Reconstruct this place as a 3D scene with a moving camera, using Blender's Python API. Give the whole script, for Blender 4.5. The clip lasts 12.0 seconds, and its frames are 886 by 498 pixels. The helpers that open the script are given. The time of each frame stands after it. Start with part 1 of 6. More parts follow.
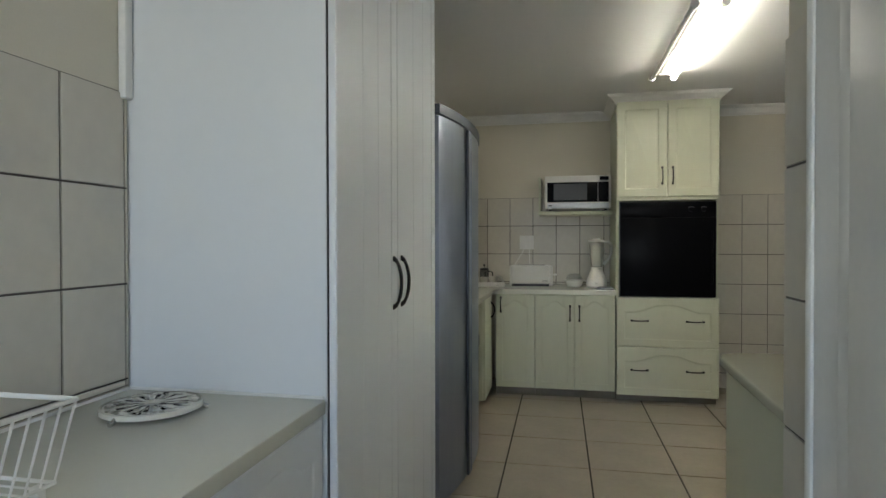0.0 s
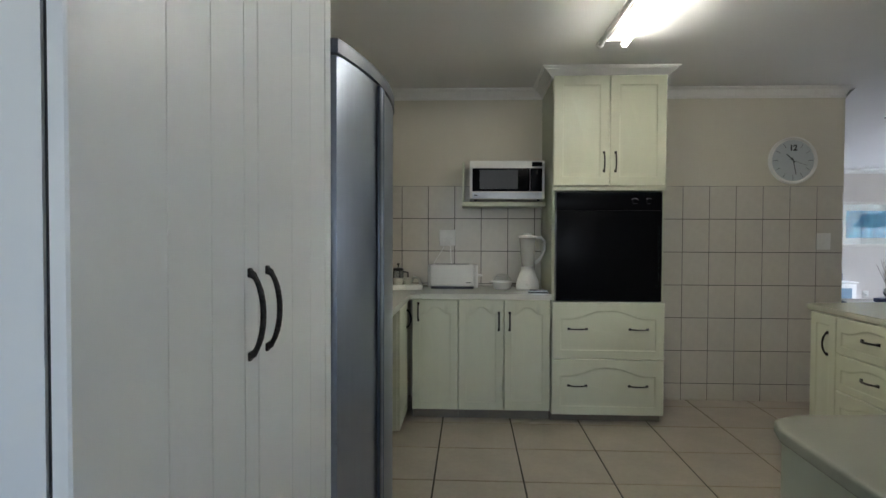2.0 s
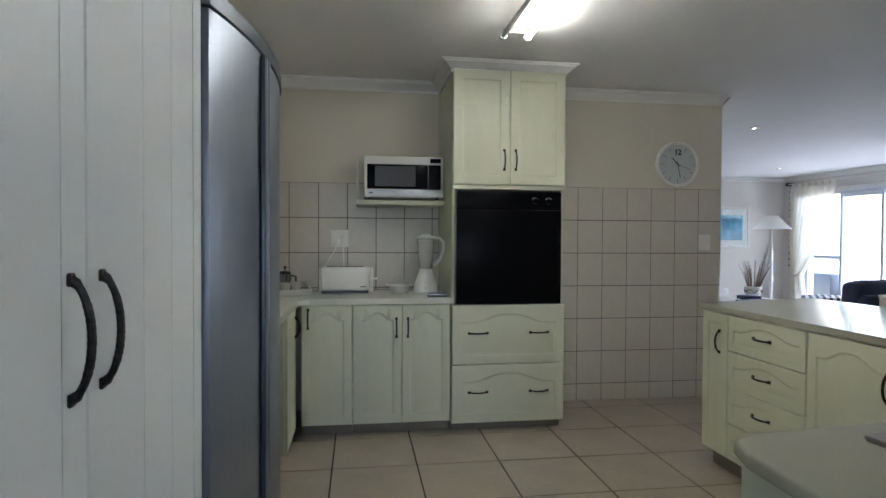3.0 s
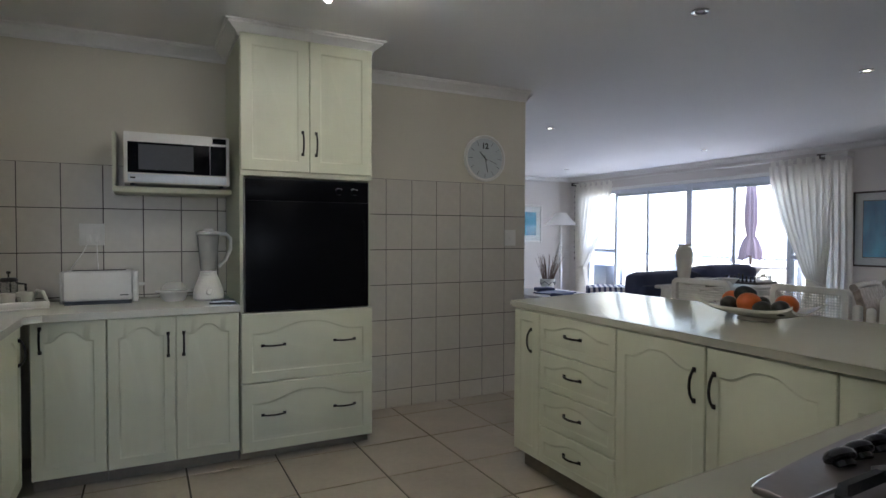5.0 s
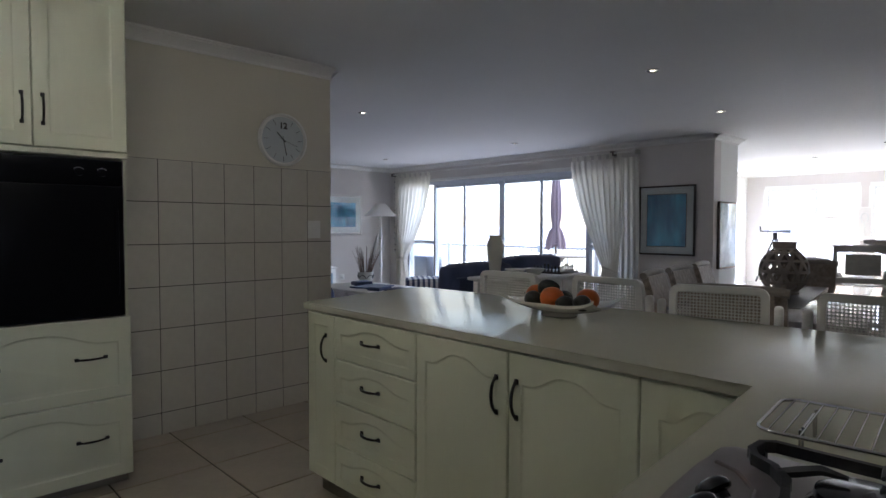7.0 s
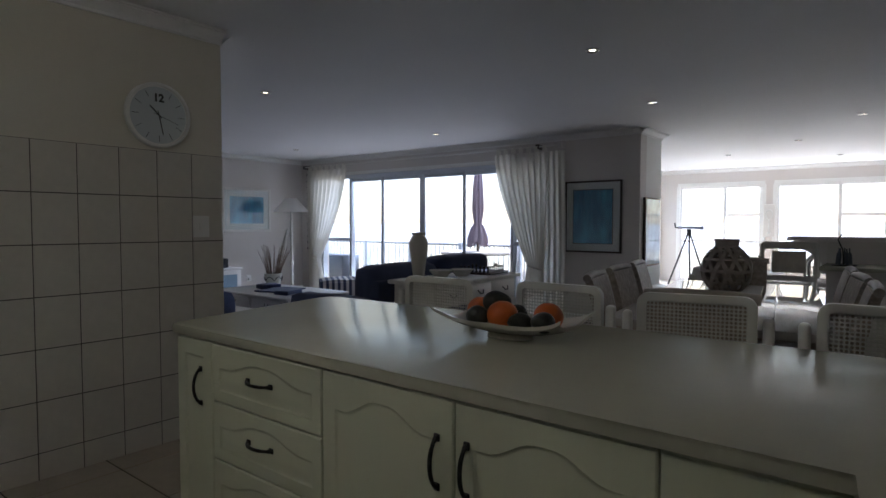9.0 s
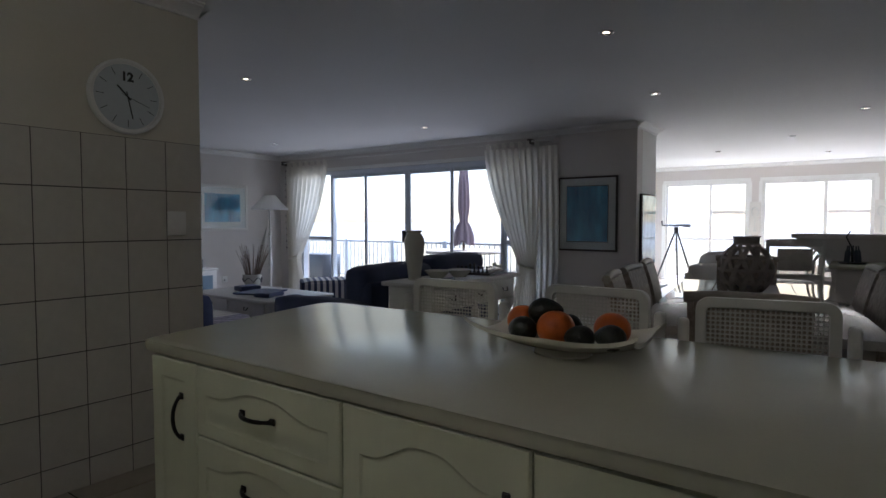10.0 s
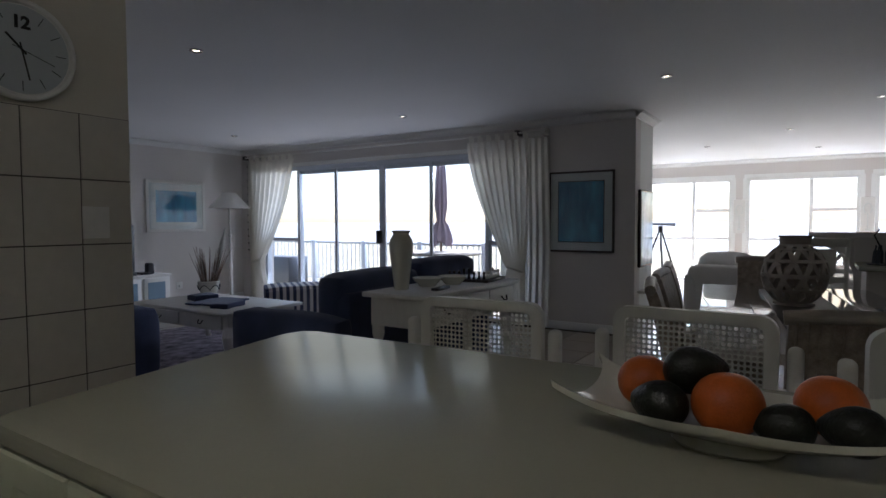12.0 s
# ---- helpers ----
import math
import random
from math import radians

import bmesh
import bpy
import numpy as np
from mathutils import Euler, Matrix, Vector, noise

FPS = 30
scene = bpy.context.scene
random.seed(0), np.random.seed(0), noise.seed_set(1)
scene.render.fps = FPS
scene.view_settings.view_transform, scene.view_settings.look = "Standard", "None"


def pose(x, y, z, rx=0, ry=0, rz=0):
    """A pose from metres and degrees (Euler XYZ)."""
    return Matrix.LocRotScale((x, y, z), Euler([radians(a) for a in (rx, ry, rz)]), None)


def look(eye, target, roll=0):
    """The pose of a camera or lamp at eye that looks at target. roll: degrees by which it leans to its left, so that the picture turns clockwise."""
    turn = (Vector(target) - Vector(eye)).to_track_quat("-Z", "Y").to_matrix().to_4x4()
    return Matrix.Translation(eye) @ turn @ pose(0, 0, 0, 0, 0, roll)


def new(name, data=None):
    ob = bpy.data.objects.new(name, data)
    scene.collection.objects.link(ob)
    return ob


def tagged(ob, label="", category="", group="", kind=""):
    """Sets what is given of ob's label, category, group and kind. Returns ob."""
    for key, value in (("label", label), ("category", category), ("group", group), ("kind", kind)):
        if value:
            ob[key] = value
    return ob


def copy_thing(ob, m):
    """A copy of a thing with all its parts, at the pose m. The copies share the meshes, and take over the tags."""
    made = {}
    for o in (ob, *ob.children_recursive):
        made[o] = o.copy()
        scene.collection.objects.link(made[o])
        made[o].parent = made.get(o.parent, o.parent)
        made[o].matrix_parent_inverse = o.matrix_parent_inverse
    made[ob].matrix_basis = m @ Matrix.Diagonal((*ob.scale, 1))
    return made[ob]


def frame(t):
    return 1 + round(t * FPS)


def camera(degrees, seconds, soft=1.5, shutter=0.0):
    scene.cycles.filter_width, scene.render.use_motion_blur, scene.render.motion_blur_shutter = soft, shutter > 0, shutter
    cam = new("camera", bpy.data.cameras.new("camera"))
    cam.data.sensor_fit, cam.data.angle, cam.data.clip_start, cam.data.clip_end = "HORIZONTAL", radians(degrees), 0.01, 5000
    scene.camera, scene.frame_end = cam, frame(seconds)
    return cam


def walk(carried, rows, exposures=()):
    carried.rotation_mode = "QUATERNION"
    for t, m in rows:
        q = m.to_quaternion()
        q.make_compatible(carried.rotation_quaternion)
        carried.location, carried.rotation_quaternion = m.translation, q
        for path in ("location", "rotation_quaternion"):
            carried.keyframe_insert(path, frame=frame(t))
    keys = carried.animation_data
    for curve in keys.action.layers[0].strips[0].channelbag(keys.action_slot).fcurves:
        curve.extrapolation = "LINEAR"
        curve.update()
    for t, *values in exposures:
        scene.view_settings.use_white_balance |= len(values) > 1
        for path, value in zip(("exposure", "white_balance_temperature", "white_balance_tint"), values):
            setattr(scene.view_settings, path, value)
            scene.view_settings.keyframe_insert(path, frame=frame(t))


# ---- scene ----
cam = camera(74.3, 12.0)
PATH = [
    (0, (-0.024, -0.314, 1.238), (-0.416, 1.647, 1.214), -0.1),
    (0.5, (-0.028, -0.145, 1.248), (-0.394, 1.821, 1.213), 0.0),
    (1, (-0.053, 0.084, 1.236), (-0.348, 2.061, 1.198), 0.1),
    (1.5, (-0.101, 0.267, 1.25), (-0.313, 2.255, 1.206), 0.2),
    (2, (-0.144, 0.452, 1.256), (-0.235, 2.449, 1.207), 0.2),
    (2.5, (-0.173, 0.592, 1.253), (-0.092, 2.59, 1.21), 0.2),
    (3, (-0.188, 0.713, 1.24), (0.101, 2.691, 1.202), 0.3),
    (5, (-0.040, 1.103, 1.240), (0.864, 2.886, 1.190), 0.2),
    (5.5, (0.001, 1.122, 1.250), (1.071, 2.811, 1.193), 0.2),
    (6, (0.072, 1.189, 1.250), (1.299, 2.766, 1.187), 0.1),
    (6.5, (0.189, 1.262, 1.249), (1.508, 2.764, 1.180), 0.15),
    (7, (0.307, 1.335, 1.238), (1.687, 2.781, 1.161), 0.1),
    (7.2, (0.352, 1.366, 1.236), (1.748, 2.797, 1.158), 0.1),
    (8.1, (0.405, 1.705, 1.240), (1.915, 3.025, 1.156), 0.1),
    (9, (0.703, 1.746, 1.236), (2.272, 2.983, 1.148), 0.1),
    (9.5, (0.789, 1.908, 1.221), (2.380, 3.116, 1.131), 0.0),
    (10, (0.861, 2.073, 1.222), (2.480, 3.244, 1.130), 0.0),
    (10.5, (0.995, 2.243, 1.212), (2.635, 3.384, 1.122), 0.0),
    (11, (1.106, 2.380, 1.204), (2.757, 3.503, 1.114), -0.15),
    (11.5, (1.213, 2.500, 1.197), (2.879, 3.603, 1.109), -0.2),
    (12, (1.310, 2.592, 1.212), (2.993, 3.668, 1.120), -0.2),
]
walk(cam, [(t, look(eye, target, roll)) for t, eye, target, roll in PATH], exposures=[(0, 3.98, 6400, 14), (1, 4.0, 6350, 15), (3, 4.1, 5900, 17), (5.5, 3.65, 5900, 21), (7.2, 3.02, 5900, 21), (9, 2.48, 5950, 20), (12, 2.22, 6000, 20)])

# ---- world, sun, lamps ----
world = bpy.data.worlds.new("world")
scene.world = world
world.use_nodes = True
wn = world.node_tree.nodes
sky = wn.new("ShaderNodeTexSky")
sky.sky_type, sky.sun_disc = "NISHITA", False
SUN_EL, SUN_AZ = radians(56), radians(78)
sky.sun_elevation, sky.sun_rotation = SUN_EL, SUN_AZ
wn["Background"].inputs["Strength"].default_value = 0.062
world.node_tree.links.new(sky.outputs[0], wn["Background"].inputs["Color"])
sun = new("sun", bpy.data.lights.new("sun", "SUN"))
sun.data.energy, sun.data.angle, sun.data.color = 3.0, radians(0.5), (1.0, 0.95, 0.88)
sun.matrix_world = look((0, 0, 0), (-math.sin(SUN_AZ) * math.cos(SUN_EL), -math.cos(SUN_AZ) * math.cos(SUN_EL), -math.sin(SUN_EL)))


def sky_lamp(name, place, target, w, h, watts):
    """Stands in for the sky's light at an opening."""
    ob = new(name, bpy.data.lights.new(name, "AREA"))
    ob.data.shape, ob.data.size, ob.data.size_y, ob.data.energy, ob.data.color = "RECTANGLE", w, h, watts, (0.73, 0.855, 1.0)
    ob.matrix_world = look(place, target)
    return ob


sky_lamp("deck_light_at_slider", (7.96, 7.6, 0.04), (5.4, 7.3, 2.4), 4.2, 0.45, 6)
sky_lamp("sky_at_windows", (15.6, 3.6, 2.95), (9.0, 3.6, 1.3), 5.4, 1.2, 440)
sky_lamp("sky_at_scullery", (-0.35, -2.42, 1.55), (-0.35, 0, 1.3), 1.0, 1.1, 1.0)

# ---- materials ----
def material(name, color, rough=0.5, metal=0.0, vary=0.06, scale=3.0, fine=60.0, bump=0.02, spec=0.5, stretch=(1, 1, 1), emit=0.0,
             transmission=0.0, random_amount=0.0, dark=None, coat=0.0, rough_vary=0.08, sheen=0.0):
    """A surface with broad and fine variation, relief and some variation from piece to piece."""
    m = bpy.data.materials.new(name)
    m.use_nodes = True
    n, l = m.node_tree.nodes, m.node_tree.links
    b = n["Principled BSDF"]
    b.inputs["Roughness"].default_value = rough
    b.inputs["Metallic"].default_value = metal
    b.inputs["Specular IOR Level"].default_value = spec
    b.inputs["Coat Weight"].default_value = coat
    b.inputs["Sheen Weight"].default_value = sheen
    b.inputs["Transmission Weight"].default_value = transmission
    if emit:
        b.inputs["Emission Color"].default_value = (*color, 1)
        b.inputs["Emission Strength"].default_value = emit
    co = n.new("ShaderNodeTexCoord")
    mp = n.new("ShaderNodeMapping")
    mp.inputs["Scale"].default_value = stretch
    l.new(co.outputs["Object"], mp.inputs["Vector"])
    big, small = n.new("ShaderNodeTexNoise"), n.new("ShaderNodeTexNoise")
    for t, s in ((big, scale), (small, fine)):
        t.inputs["Scale"].default_value = s
        t.inputs["Detail"].default_value = 4
        l.new(mp.outputs[0], t.inputs["Vector"])
    add = n.new("ShaderNodeMath")
    add.operation = "ADD"
    half = n.new("ShaderNodeMath")
    half.operation = "MULTIPLY"
    half.inputs[1].default_value = 0.5
    l.new(small.outputs[0], half.inputs[0])
    l.new(big.outputs[0], add.inputs[0])
    l.new(half.outputs[0], add.inputs[1])
    source = add.outputs[0]
    if random_amount:
        info = n.new("ShaderNodeObjectInfo")
        r = n.new("ShaderNodeMath")
        r.operation = "MULTIPLY_ADD"
        r.inputs[1].default_value = random_amount
        l.new(info.outputs["Random"], r.inputs[0])
        l.new(source, r.inputs[2])
        source = r.outputs[0]
    ramp = n.new("ShaderNodeMapRange")
    ramp.inputs["From Min"].default_value, ramp.inputs["From Max"].default_value = 0.45, 1.05 + random_amount
    l.new(source, ramp.inputs["Value"])
    mix = n.new("ShaderNodeMix")
    mix.data_type = "RGBA"
    low = dark or tuple(c * (1 - 2 * vary) for c in color)
    mix.inputs["A"].default_value, mix.inputs["B"].default_value = (*low, 1), (*(min(1, c * (1 + vary)) for c in color), 1)
    l.new(ramp.outputs[0], mix.inputs["Factor"])
    l.new(mix.outputs["Result"], b.inputs["Base Color"])
    rr = n.new("ShaderNodeMapRange")
    rr.inputs["To Min"].default_value, rr.inputs["To Max"].default_value = max(0, rough - rough_vary * rough), min(1, rough + rough_vary * rough)
    l.new(big.outputs[0], rr.inputs["Value"])
    l.new(rr.outputs[0], b.inputs["Roughness"])
    if bump:
        bp = n.new("ShaderNodeBump")
        bp.inputs["Strength"].default_value = bump
        bp.inputs["Distance"].default_value = 0.01
        l.new(add.outputs[0], bp.inputs["Height"])
        l.new(bp.outputs[0], b.inputs["Normal"])
    return m


def glass_material(name, tint=(0.95, 0.97, 0.97), clear=0.9):
    """Thin window glass: mostly clear, with a little mirror."""
    m = bpy.data.materials.new(name)
    m.use_nodes = True
    n, l = m.node_tree.nodes, m.node_tree.links
    n.remove(n["Principled BSDF"])
    tr, gl, mx = n.new("ShaderNodeBsdfTransparent"), n.new("ShaderNodeBsdfGlossy"), n.new("ShaderNodeMixShader")
    tr.inputs[0].default_value = (*tint, 1)
    gl.inputs["Roughness"].default_value = 0.02
    mx.inputs[0].default_value = 0.05
    l.new(tr.outputs[0], mx.inputs[1])
    l.new(gl.outputs[0], mx.inputs[2])
    l.new(mx.outputs[0], n["Material Output"].inputs[0])
    return m


def clear_material(name, tint, body):
    """Clear moulded plastic: see-through, with a milky part and a steady gloss."""
    m = bpy.data.materials.new(name)
    m.use_nodes = True
    n, l = m.node_tree.nodes, m.node_tree.links
    b = n["Principled BSDF"]
    b.inputs["Base Color"].default_value = (*tint, 1)
    b.inputs["Roughness"].default_value = 0.12
    tr, mx = n.new("ShaderNodeBsdfTransparent"), n.new("ShaderNodeMixShader")
    mx.inputs[0].default_value = body
    l.new(tr.outputs[0], mx.inputs[1])
    l.new(b.outputs[0], mx.inputs[2])
    l.new(mx.outputs[0], n["Material Output"].inputs[0])
    return m


M = {
    "wall": material("wall_paint_beige", (0.64, 0.60, 0.50), 0.7, vary=0.03, scale=1.2, fine=180, bump=0.05),
    "wall_white": material("wall_paint_white", (0.78, 0.78, 0.74), 0.65, vary=0.03, scale=1.2, fine=180, bump=0.05),
    "wall_grey": material("wall_paint_grey", (0.66, 0.62, 0.58), 0.7, vary=0.03, scale=1.2, fine=180, bump=0.05),
    "ceiling": material("ceiling_paint", (0.80, 0.79, 0.78), 0.75, vary=0.025, scale=0.8, fine=150, bump=0.04),
    "cornice": material("cornice_plaster", (0.78, 0.77, 0.74), 0.6, vary=0.03, bump=0.02),
    "trim": material("trim_gloss_white", (0.80, 0.80, 0.77), 0.35, vary=0.03, bump=0.02),
    "floor_tile": material("floor_tile_beige", (0.38, 0.325, 0.25), 0.34, vary=0.10, scale=5, fine=35, bump=0.012, random_amount=0.2),
    "grout": material("floor_grout", (0.06, 0.05, 0.04), 0.9, vary=0.2, scale=8, fine=90, bump=0.1),
    "wall_tile": material("wall_tile_cream", (0.59, 0.555, 0.48), 0.33, vary=0.05, scale=7, fine=30, bump=0.008, random_amount=0.15),
    "wall_grout": material("wall_grout_grey", (0.11, 0.10, 0.09), 0.9, vary=0.15, scale=8, fine=90, bump=0.1),
    "cabinet": material("cabinet_lacquer_ivory", (0.59, 0.60, 0.455), 0.38, vary=0.018, scale=2.0, fine=22, bump=0.006, stretch=(2, 2, 0.7)),
    "cupboard": material("cupboard_lacquer_white", (0.72, 0.745, 0.76), 0.36, vary=0.012, scale=1.5, fine=30, bump=0.004),
    # One cream stone, toned twice: first darker as if shaded, then paler as lit.
    "worktop": material("worktop_stone_shaded", (0.44, 0.43, 0.34), 0.19, vary=0.02, scale=4, fine=160, bump=0.0, spec=0.023, rough_vary=0.0),
    "worktop_lit": material("worktop_stone_lit", (0.68, 0.68, 0.60), 0.25, vary=0.02, scale=4, fine=160, bump=0.0, spec=0.15, rough_vary=0.0),
    "plinth": material("plinth_tile_dark", (0.25, 0.22, 0.17), 0.4, vary=0.1, scale=6, fine=50, bump=0.02),
    "handle": material("handle_burnished", (0.035, 0.032, 0.03), 0.38, 0.85, vary=0.35, scale=90, fine=300, bump=0.12),
    "gap": material("gap_shade", (0.02, 0.02, 0.02), 0.8, bump=0),
    "steel": material("steel_brushed", (0.25, 0.28, 0.34), 0.34, 0.9, vary=0.06, scale=2, fine=40, bump=0.004, stretch=(1, 1, 0.1)),
    "hob_steel": material("hob_steel", (0.24, 0.21, 0.20), 0.33, 0.6, vary=0.08, bump=0.003),
    "steel_dark": material("steel_dark", (0.09, 0.10, 0.12), 0.35, 0.7, vary=0.08, bump=0.005),
    "chrome": material("chrome", (0.52, 0.52, 0.52), 0.15, 1.0, vary=0.03, bump=0.003),
    "black_glass": material("black_glass", (0.004, 0.004, 0.005), 0.30, vary=0.1, bump=0.0, spec=0.05),
    "black": material("black_plastic", (0.015, 0.015, 0.016), 0.35, vary=0.2, bump=0.02),
    "knob": material("glossy_black_knob", (0.012, 0.011, 0.014), 0.16, vary=0.1, bump=0.0),
    "iron": material("cast_iron", (0.014, 0.014, 0.015), 0.5, 0.2, vary=0.3, scale=40, fine=200, bump=0.1),
    "white_plastic": material("white_plastic", (0.78, 0.77, 0.73), 0.35, vary=0.03, bump=0.01),
    "white_ceramic": material("white_ceramic", (0.72, 0.70, 0.61), 0.15, vary=0.03, bump=0.004, coat=0.4),
    "white_wood": material("white_painted_wood", (0.72, 0.70, 0.65), 0.42, vary=0.05, scale=4, fine=40, bump=0.03, stretch=(1, 1, 0.4)),
    "wood_grey": material("limed_wood", (0.38, 0.33, 0.28), 0.5, vary=0.18, scale=6, fine=60, bump=0.06, stretch=(0.4, 3, 3)),
    "wicker": material("grey_wicker", (0.38, 0.31, 0.25), 0.6, vary=0.25, scale=30, fine=150, bump=0.25),
    "cane": material("white_cane", (0.62, 0.60, 0.54), 0.5, vary=0.08, scale=20, fine=90, bump=0.05),
    "denim": material("navy_cloth", (0.05, 0.065, 0.135), 0.9, vary=0.25, scale=5, fine=260, bump=0.15, sheen=0.15),
    "white_cloth": material("white_cloth", (0.75, 0.73, 0.70), 0.9, vary=0.05, scale=4, fine=260, bump=0.12),
    "orange": material("orange_peel", (0.58, 0.12, 0.015), 0.42, vary=0.12, scale=20, fine=240, bump=0.18),
    "avocado": material("avocado_skin", (0.018, 0.020, 0.014), 0.38, vary=0.5, scale=40, fine=200, bump=0.35),
    "paint_blue": material("blue_print", (0.07, 0.32, 0.46), 0.4, vary=0.5, scale=4, fine=10, bump=0.0, stretch=(1.6, 1, 0.6), dark=(0.01, 0.07, 0.17)),
    "mat_blue": material("blue_mount", (0.20, 0.30, 0.38), 0.6, vary=0.08, bump=0),
    "mat_dial": material("clock_dial", (0.50, 0.54, 0.55), 0.5, vary=0.02, bump=0),
    "mat_grey": material("grey_mount", (0.66, 0.67, 0.63), 0.6, vary=0.05, bump=0),
    "glass": glass_material("window_glass"),
    "alu": material("aluminium_frame_white", (0.62, 0.66, 0.72), 0.35, 0.1, vary=0.03, bump=0.004),
    "deck": material("deck_tile", (0.30, 0.29, 0.28), 0.7, vary=0.15, scale=3, fine=40, bump=0.05),
    "brick": material("outside_brick", (0.30, 0.18, 0.14), 0.85, vary=0.25, scale=8, fine=60, bump=0.2),
    "umbrella": material("umbrella_cloth", (0.30, 0.24, 0.30), 0.85, vary=0.12, scale=6, fine=120, bump=0.08),
    "sea": material("sea_water", (0.27, 0.31, 0.34), 0.55, vary=0.15, scale=0.05, fine=2, bump=0.3),
    "land": material("dune_sand_scrub", (0.34, 0.33, 0.24), 0.9, vary=0.35, scale=0.4, fine=4, bump=0.4),
    "tube": material("lit_tube", (1.0, 0.975, 0.80), 0.5, vary=0.0, bump=0, emit=4.9),
    "led": material("lit_downlight", (1.0, 0.86, 0.62), 0.5, vary=0.0, bump=0, emit=1.6),
    "rug": material("patterned_rug", (0.30, 0.25, 0.28), 0.95, vary=0.5, scale=9, fine=90, bump=0.3),
    "twig": material("dry_twigs", (0.22, 0.15, 0.11), 0.8, vary=0.3, scale=20, fine=90, bump=0.1),
    "shade": material("lamp_shade_linen", (0.82, 0.80, 0.76), 0.85, vary=0.05, fine=200, bump=0.1),
    "frame_dark": material("dark_pewter_frame", (0.08, 0.065, 0.055), 0.4, 0.2, vary=0.3, scale=20, fine=120, bump=0.08),
    "clear": clear_material("clear_plastic", (0.80, 0.80, 0.76), 0.30),
}


# ---- helpers for shapes ----
def box(bm, x0, y0, z0, x1, y1, z1, bevel=0.0, segments=2):
    r = bmesh.ops.create_cube(bm, size=1)
    bmesh.ops.scale(bm, vec=(abs(x1 - x0), abs(y1 - y0), abs(z1 - z0)), verts=r["verts"])
    bmesh.ops.translate(bm, vec=((x0 + x1) / 2, (y0 + y1) / 2, (z0 + z1) / 2), verts=r["verts"])
    if bevel:
        edges = list({e for v in r["verts"] for e in v.link_edges})
        bmesh.ops.bevel(bm, geom=edges, offset=bevel, segments=segments, profile=0.5, affect="EDGES")
    return bm


def boxes(*rows, bevel=0.0):
    bm = bmesh.new()
    for r in rows:
        box(bm, *r, bevel=bevel)
    return bm


def prism(bm, outline, z0, z1, bevel=0.0):
    """A flat outline [(x, y)...] pulled up from z0 to z1."""
    low = [bm.verts.new((x, y, z0)) for x, y in outline]
    high = [bm.verts.new((x, y, z1)) for x, y in outline]
    n = len(low)
    faces = [bm.faces.new(low[::-1]), bm.faces.new(high)]
    faces += [bm.faces.new((low[i], low[(i + 1) % n], high[(i + 1) % n], high[i])) for i in range(n)]
    if bevel:
        edges = list(faces[0].edges) + list(faces[1].edges)
        bmesh.ops.bevel(bm, geom=edges, offset=bevel, segments=3, profile=0.5, affect="EDGES")
    return bm


def tube(bm, points, radius, sides=8, radii=None, cap=True):
    """A round bar along points."""
    pts = [Vector(p) for p in points]
    rings, up = [], None
    for i, p in enumerate(pts):
        d = (pts[min(i + 1, len(pts) - 1)] - pts[max(i - 1, 0)]).normalized()
        if up is None:
            up = d.orthogonal().normalized()
        up = (up - d * up.dot(d)).normalized()
        side = d.cross(up)
        r = radii[i] if radii else radius
        rings.append([bm.verts.new(p + (up * math.cos(a) + side * math.sin(a)) * r) for a in (2 * math.pi * k / sides for k in range(sides))])
    for a, b in zip(rings, rings[1:]):
        for k in range(sides):
            bm.faces.new((a[k], a[(k + 1) % sides], b[(k + 1) % sides], b[k]))
    if cap:
        bm.faces.new(rings[0][::-1])
        bm.faces.new(rings[-1])
    return bm


def lathe(bm, profile, sides=24, squash=(1, 1), centre=(0, 0, 0)):
    """Turns [(radius, z)...] round z."""
    rings = []
    for r, z in profile:
        if r < 1e-5:
            rings.append([bm.verts.new((centre[0], centre[1], centre[2] + z))])
        else:
            rings.append([bm.verts.new((centre[0] + squash[0] * r * math.cos(a), centre[1] + squash[1] * r * math.sin(a), centre[2] + z))
                          for a in (2 * math.pi * k / sides for k in range(sides))])
    for a, b in zip(rings, rings[1:]):
        for k in range(sides):
            q = [a[k % len(a)], a[(k + 1) % len(a)], b[(k + 1) % len(b)], b[k % len(b)]]
            q = list(dict.fromkeys(q))
            if len(q) > 2:
                bm.faces.new(q)
    return bm


def part(name, bm, mat, parent=None, label="", m=None, smooth=0.6, kind=""):
    """Links a bmesh as one mesh object. smooth: edges flatter than this angle are shaded smooth."""
    bmesh.ops.recalc_face_normals(bm, faces=bm.faces)
    if smooth:
        for f in bm.faces:
            f.smooth = True
        for e in bm.edges:
            if len(e.link_faces) == 2 and e.calc_face_angle(0) > smooth:
                e.smooth = False
    me = bpy.data.meshes.new(name)
    bm.to_mesh(me)
    bm.free()
    me.materials.append(M[mat] if isinstance(mat, str) else mat)
    ob = new(name, me)
    if parent:
        ob.parent = parent
    if m is not None:
        ob.matrix_basis = m
    if label or kind:
        tagged(ob, label=label, kind=kind)
    return ob


def thing(name, m, label, category, group=""):
    ob = new(name)
    ob.empty_display_size = 0.1
    ob.matrix_basis = m
    return tagged(ob, label, category, group)


def structure(name, bm, mat, smooth=0.6):
    return part(name, bm, mat, kind="structure", smooth=smooth)


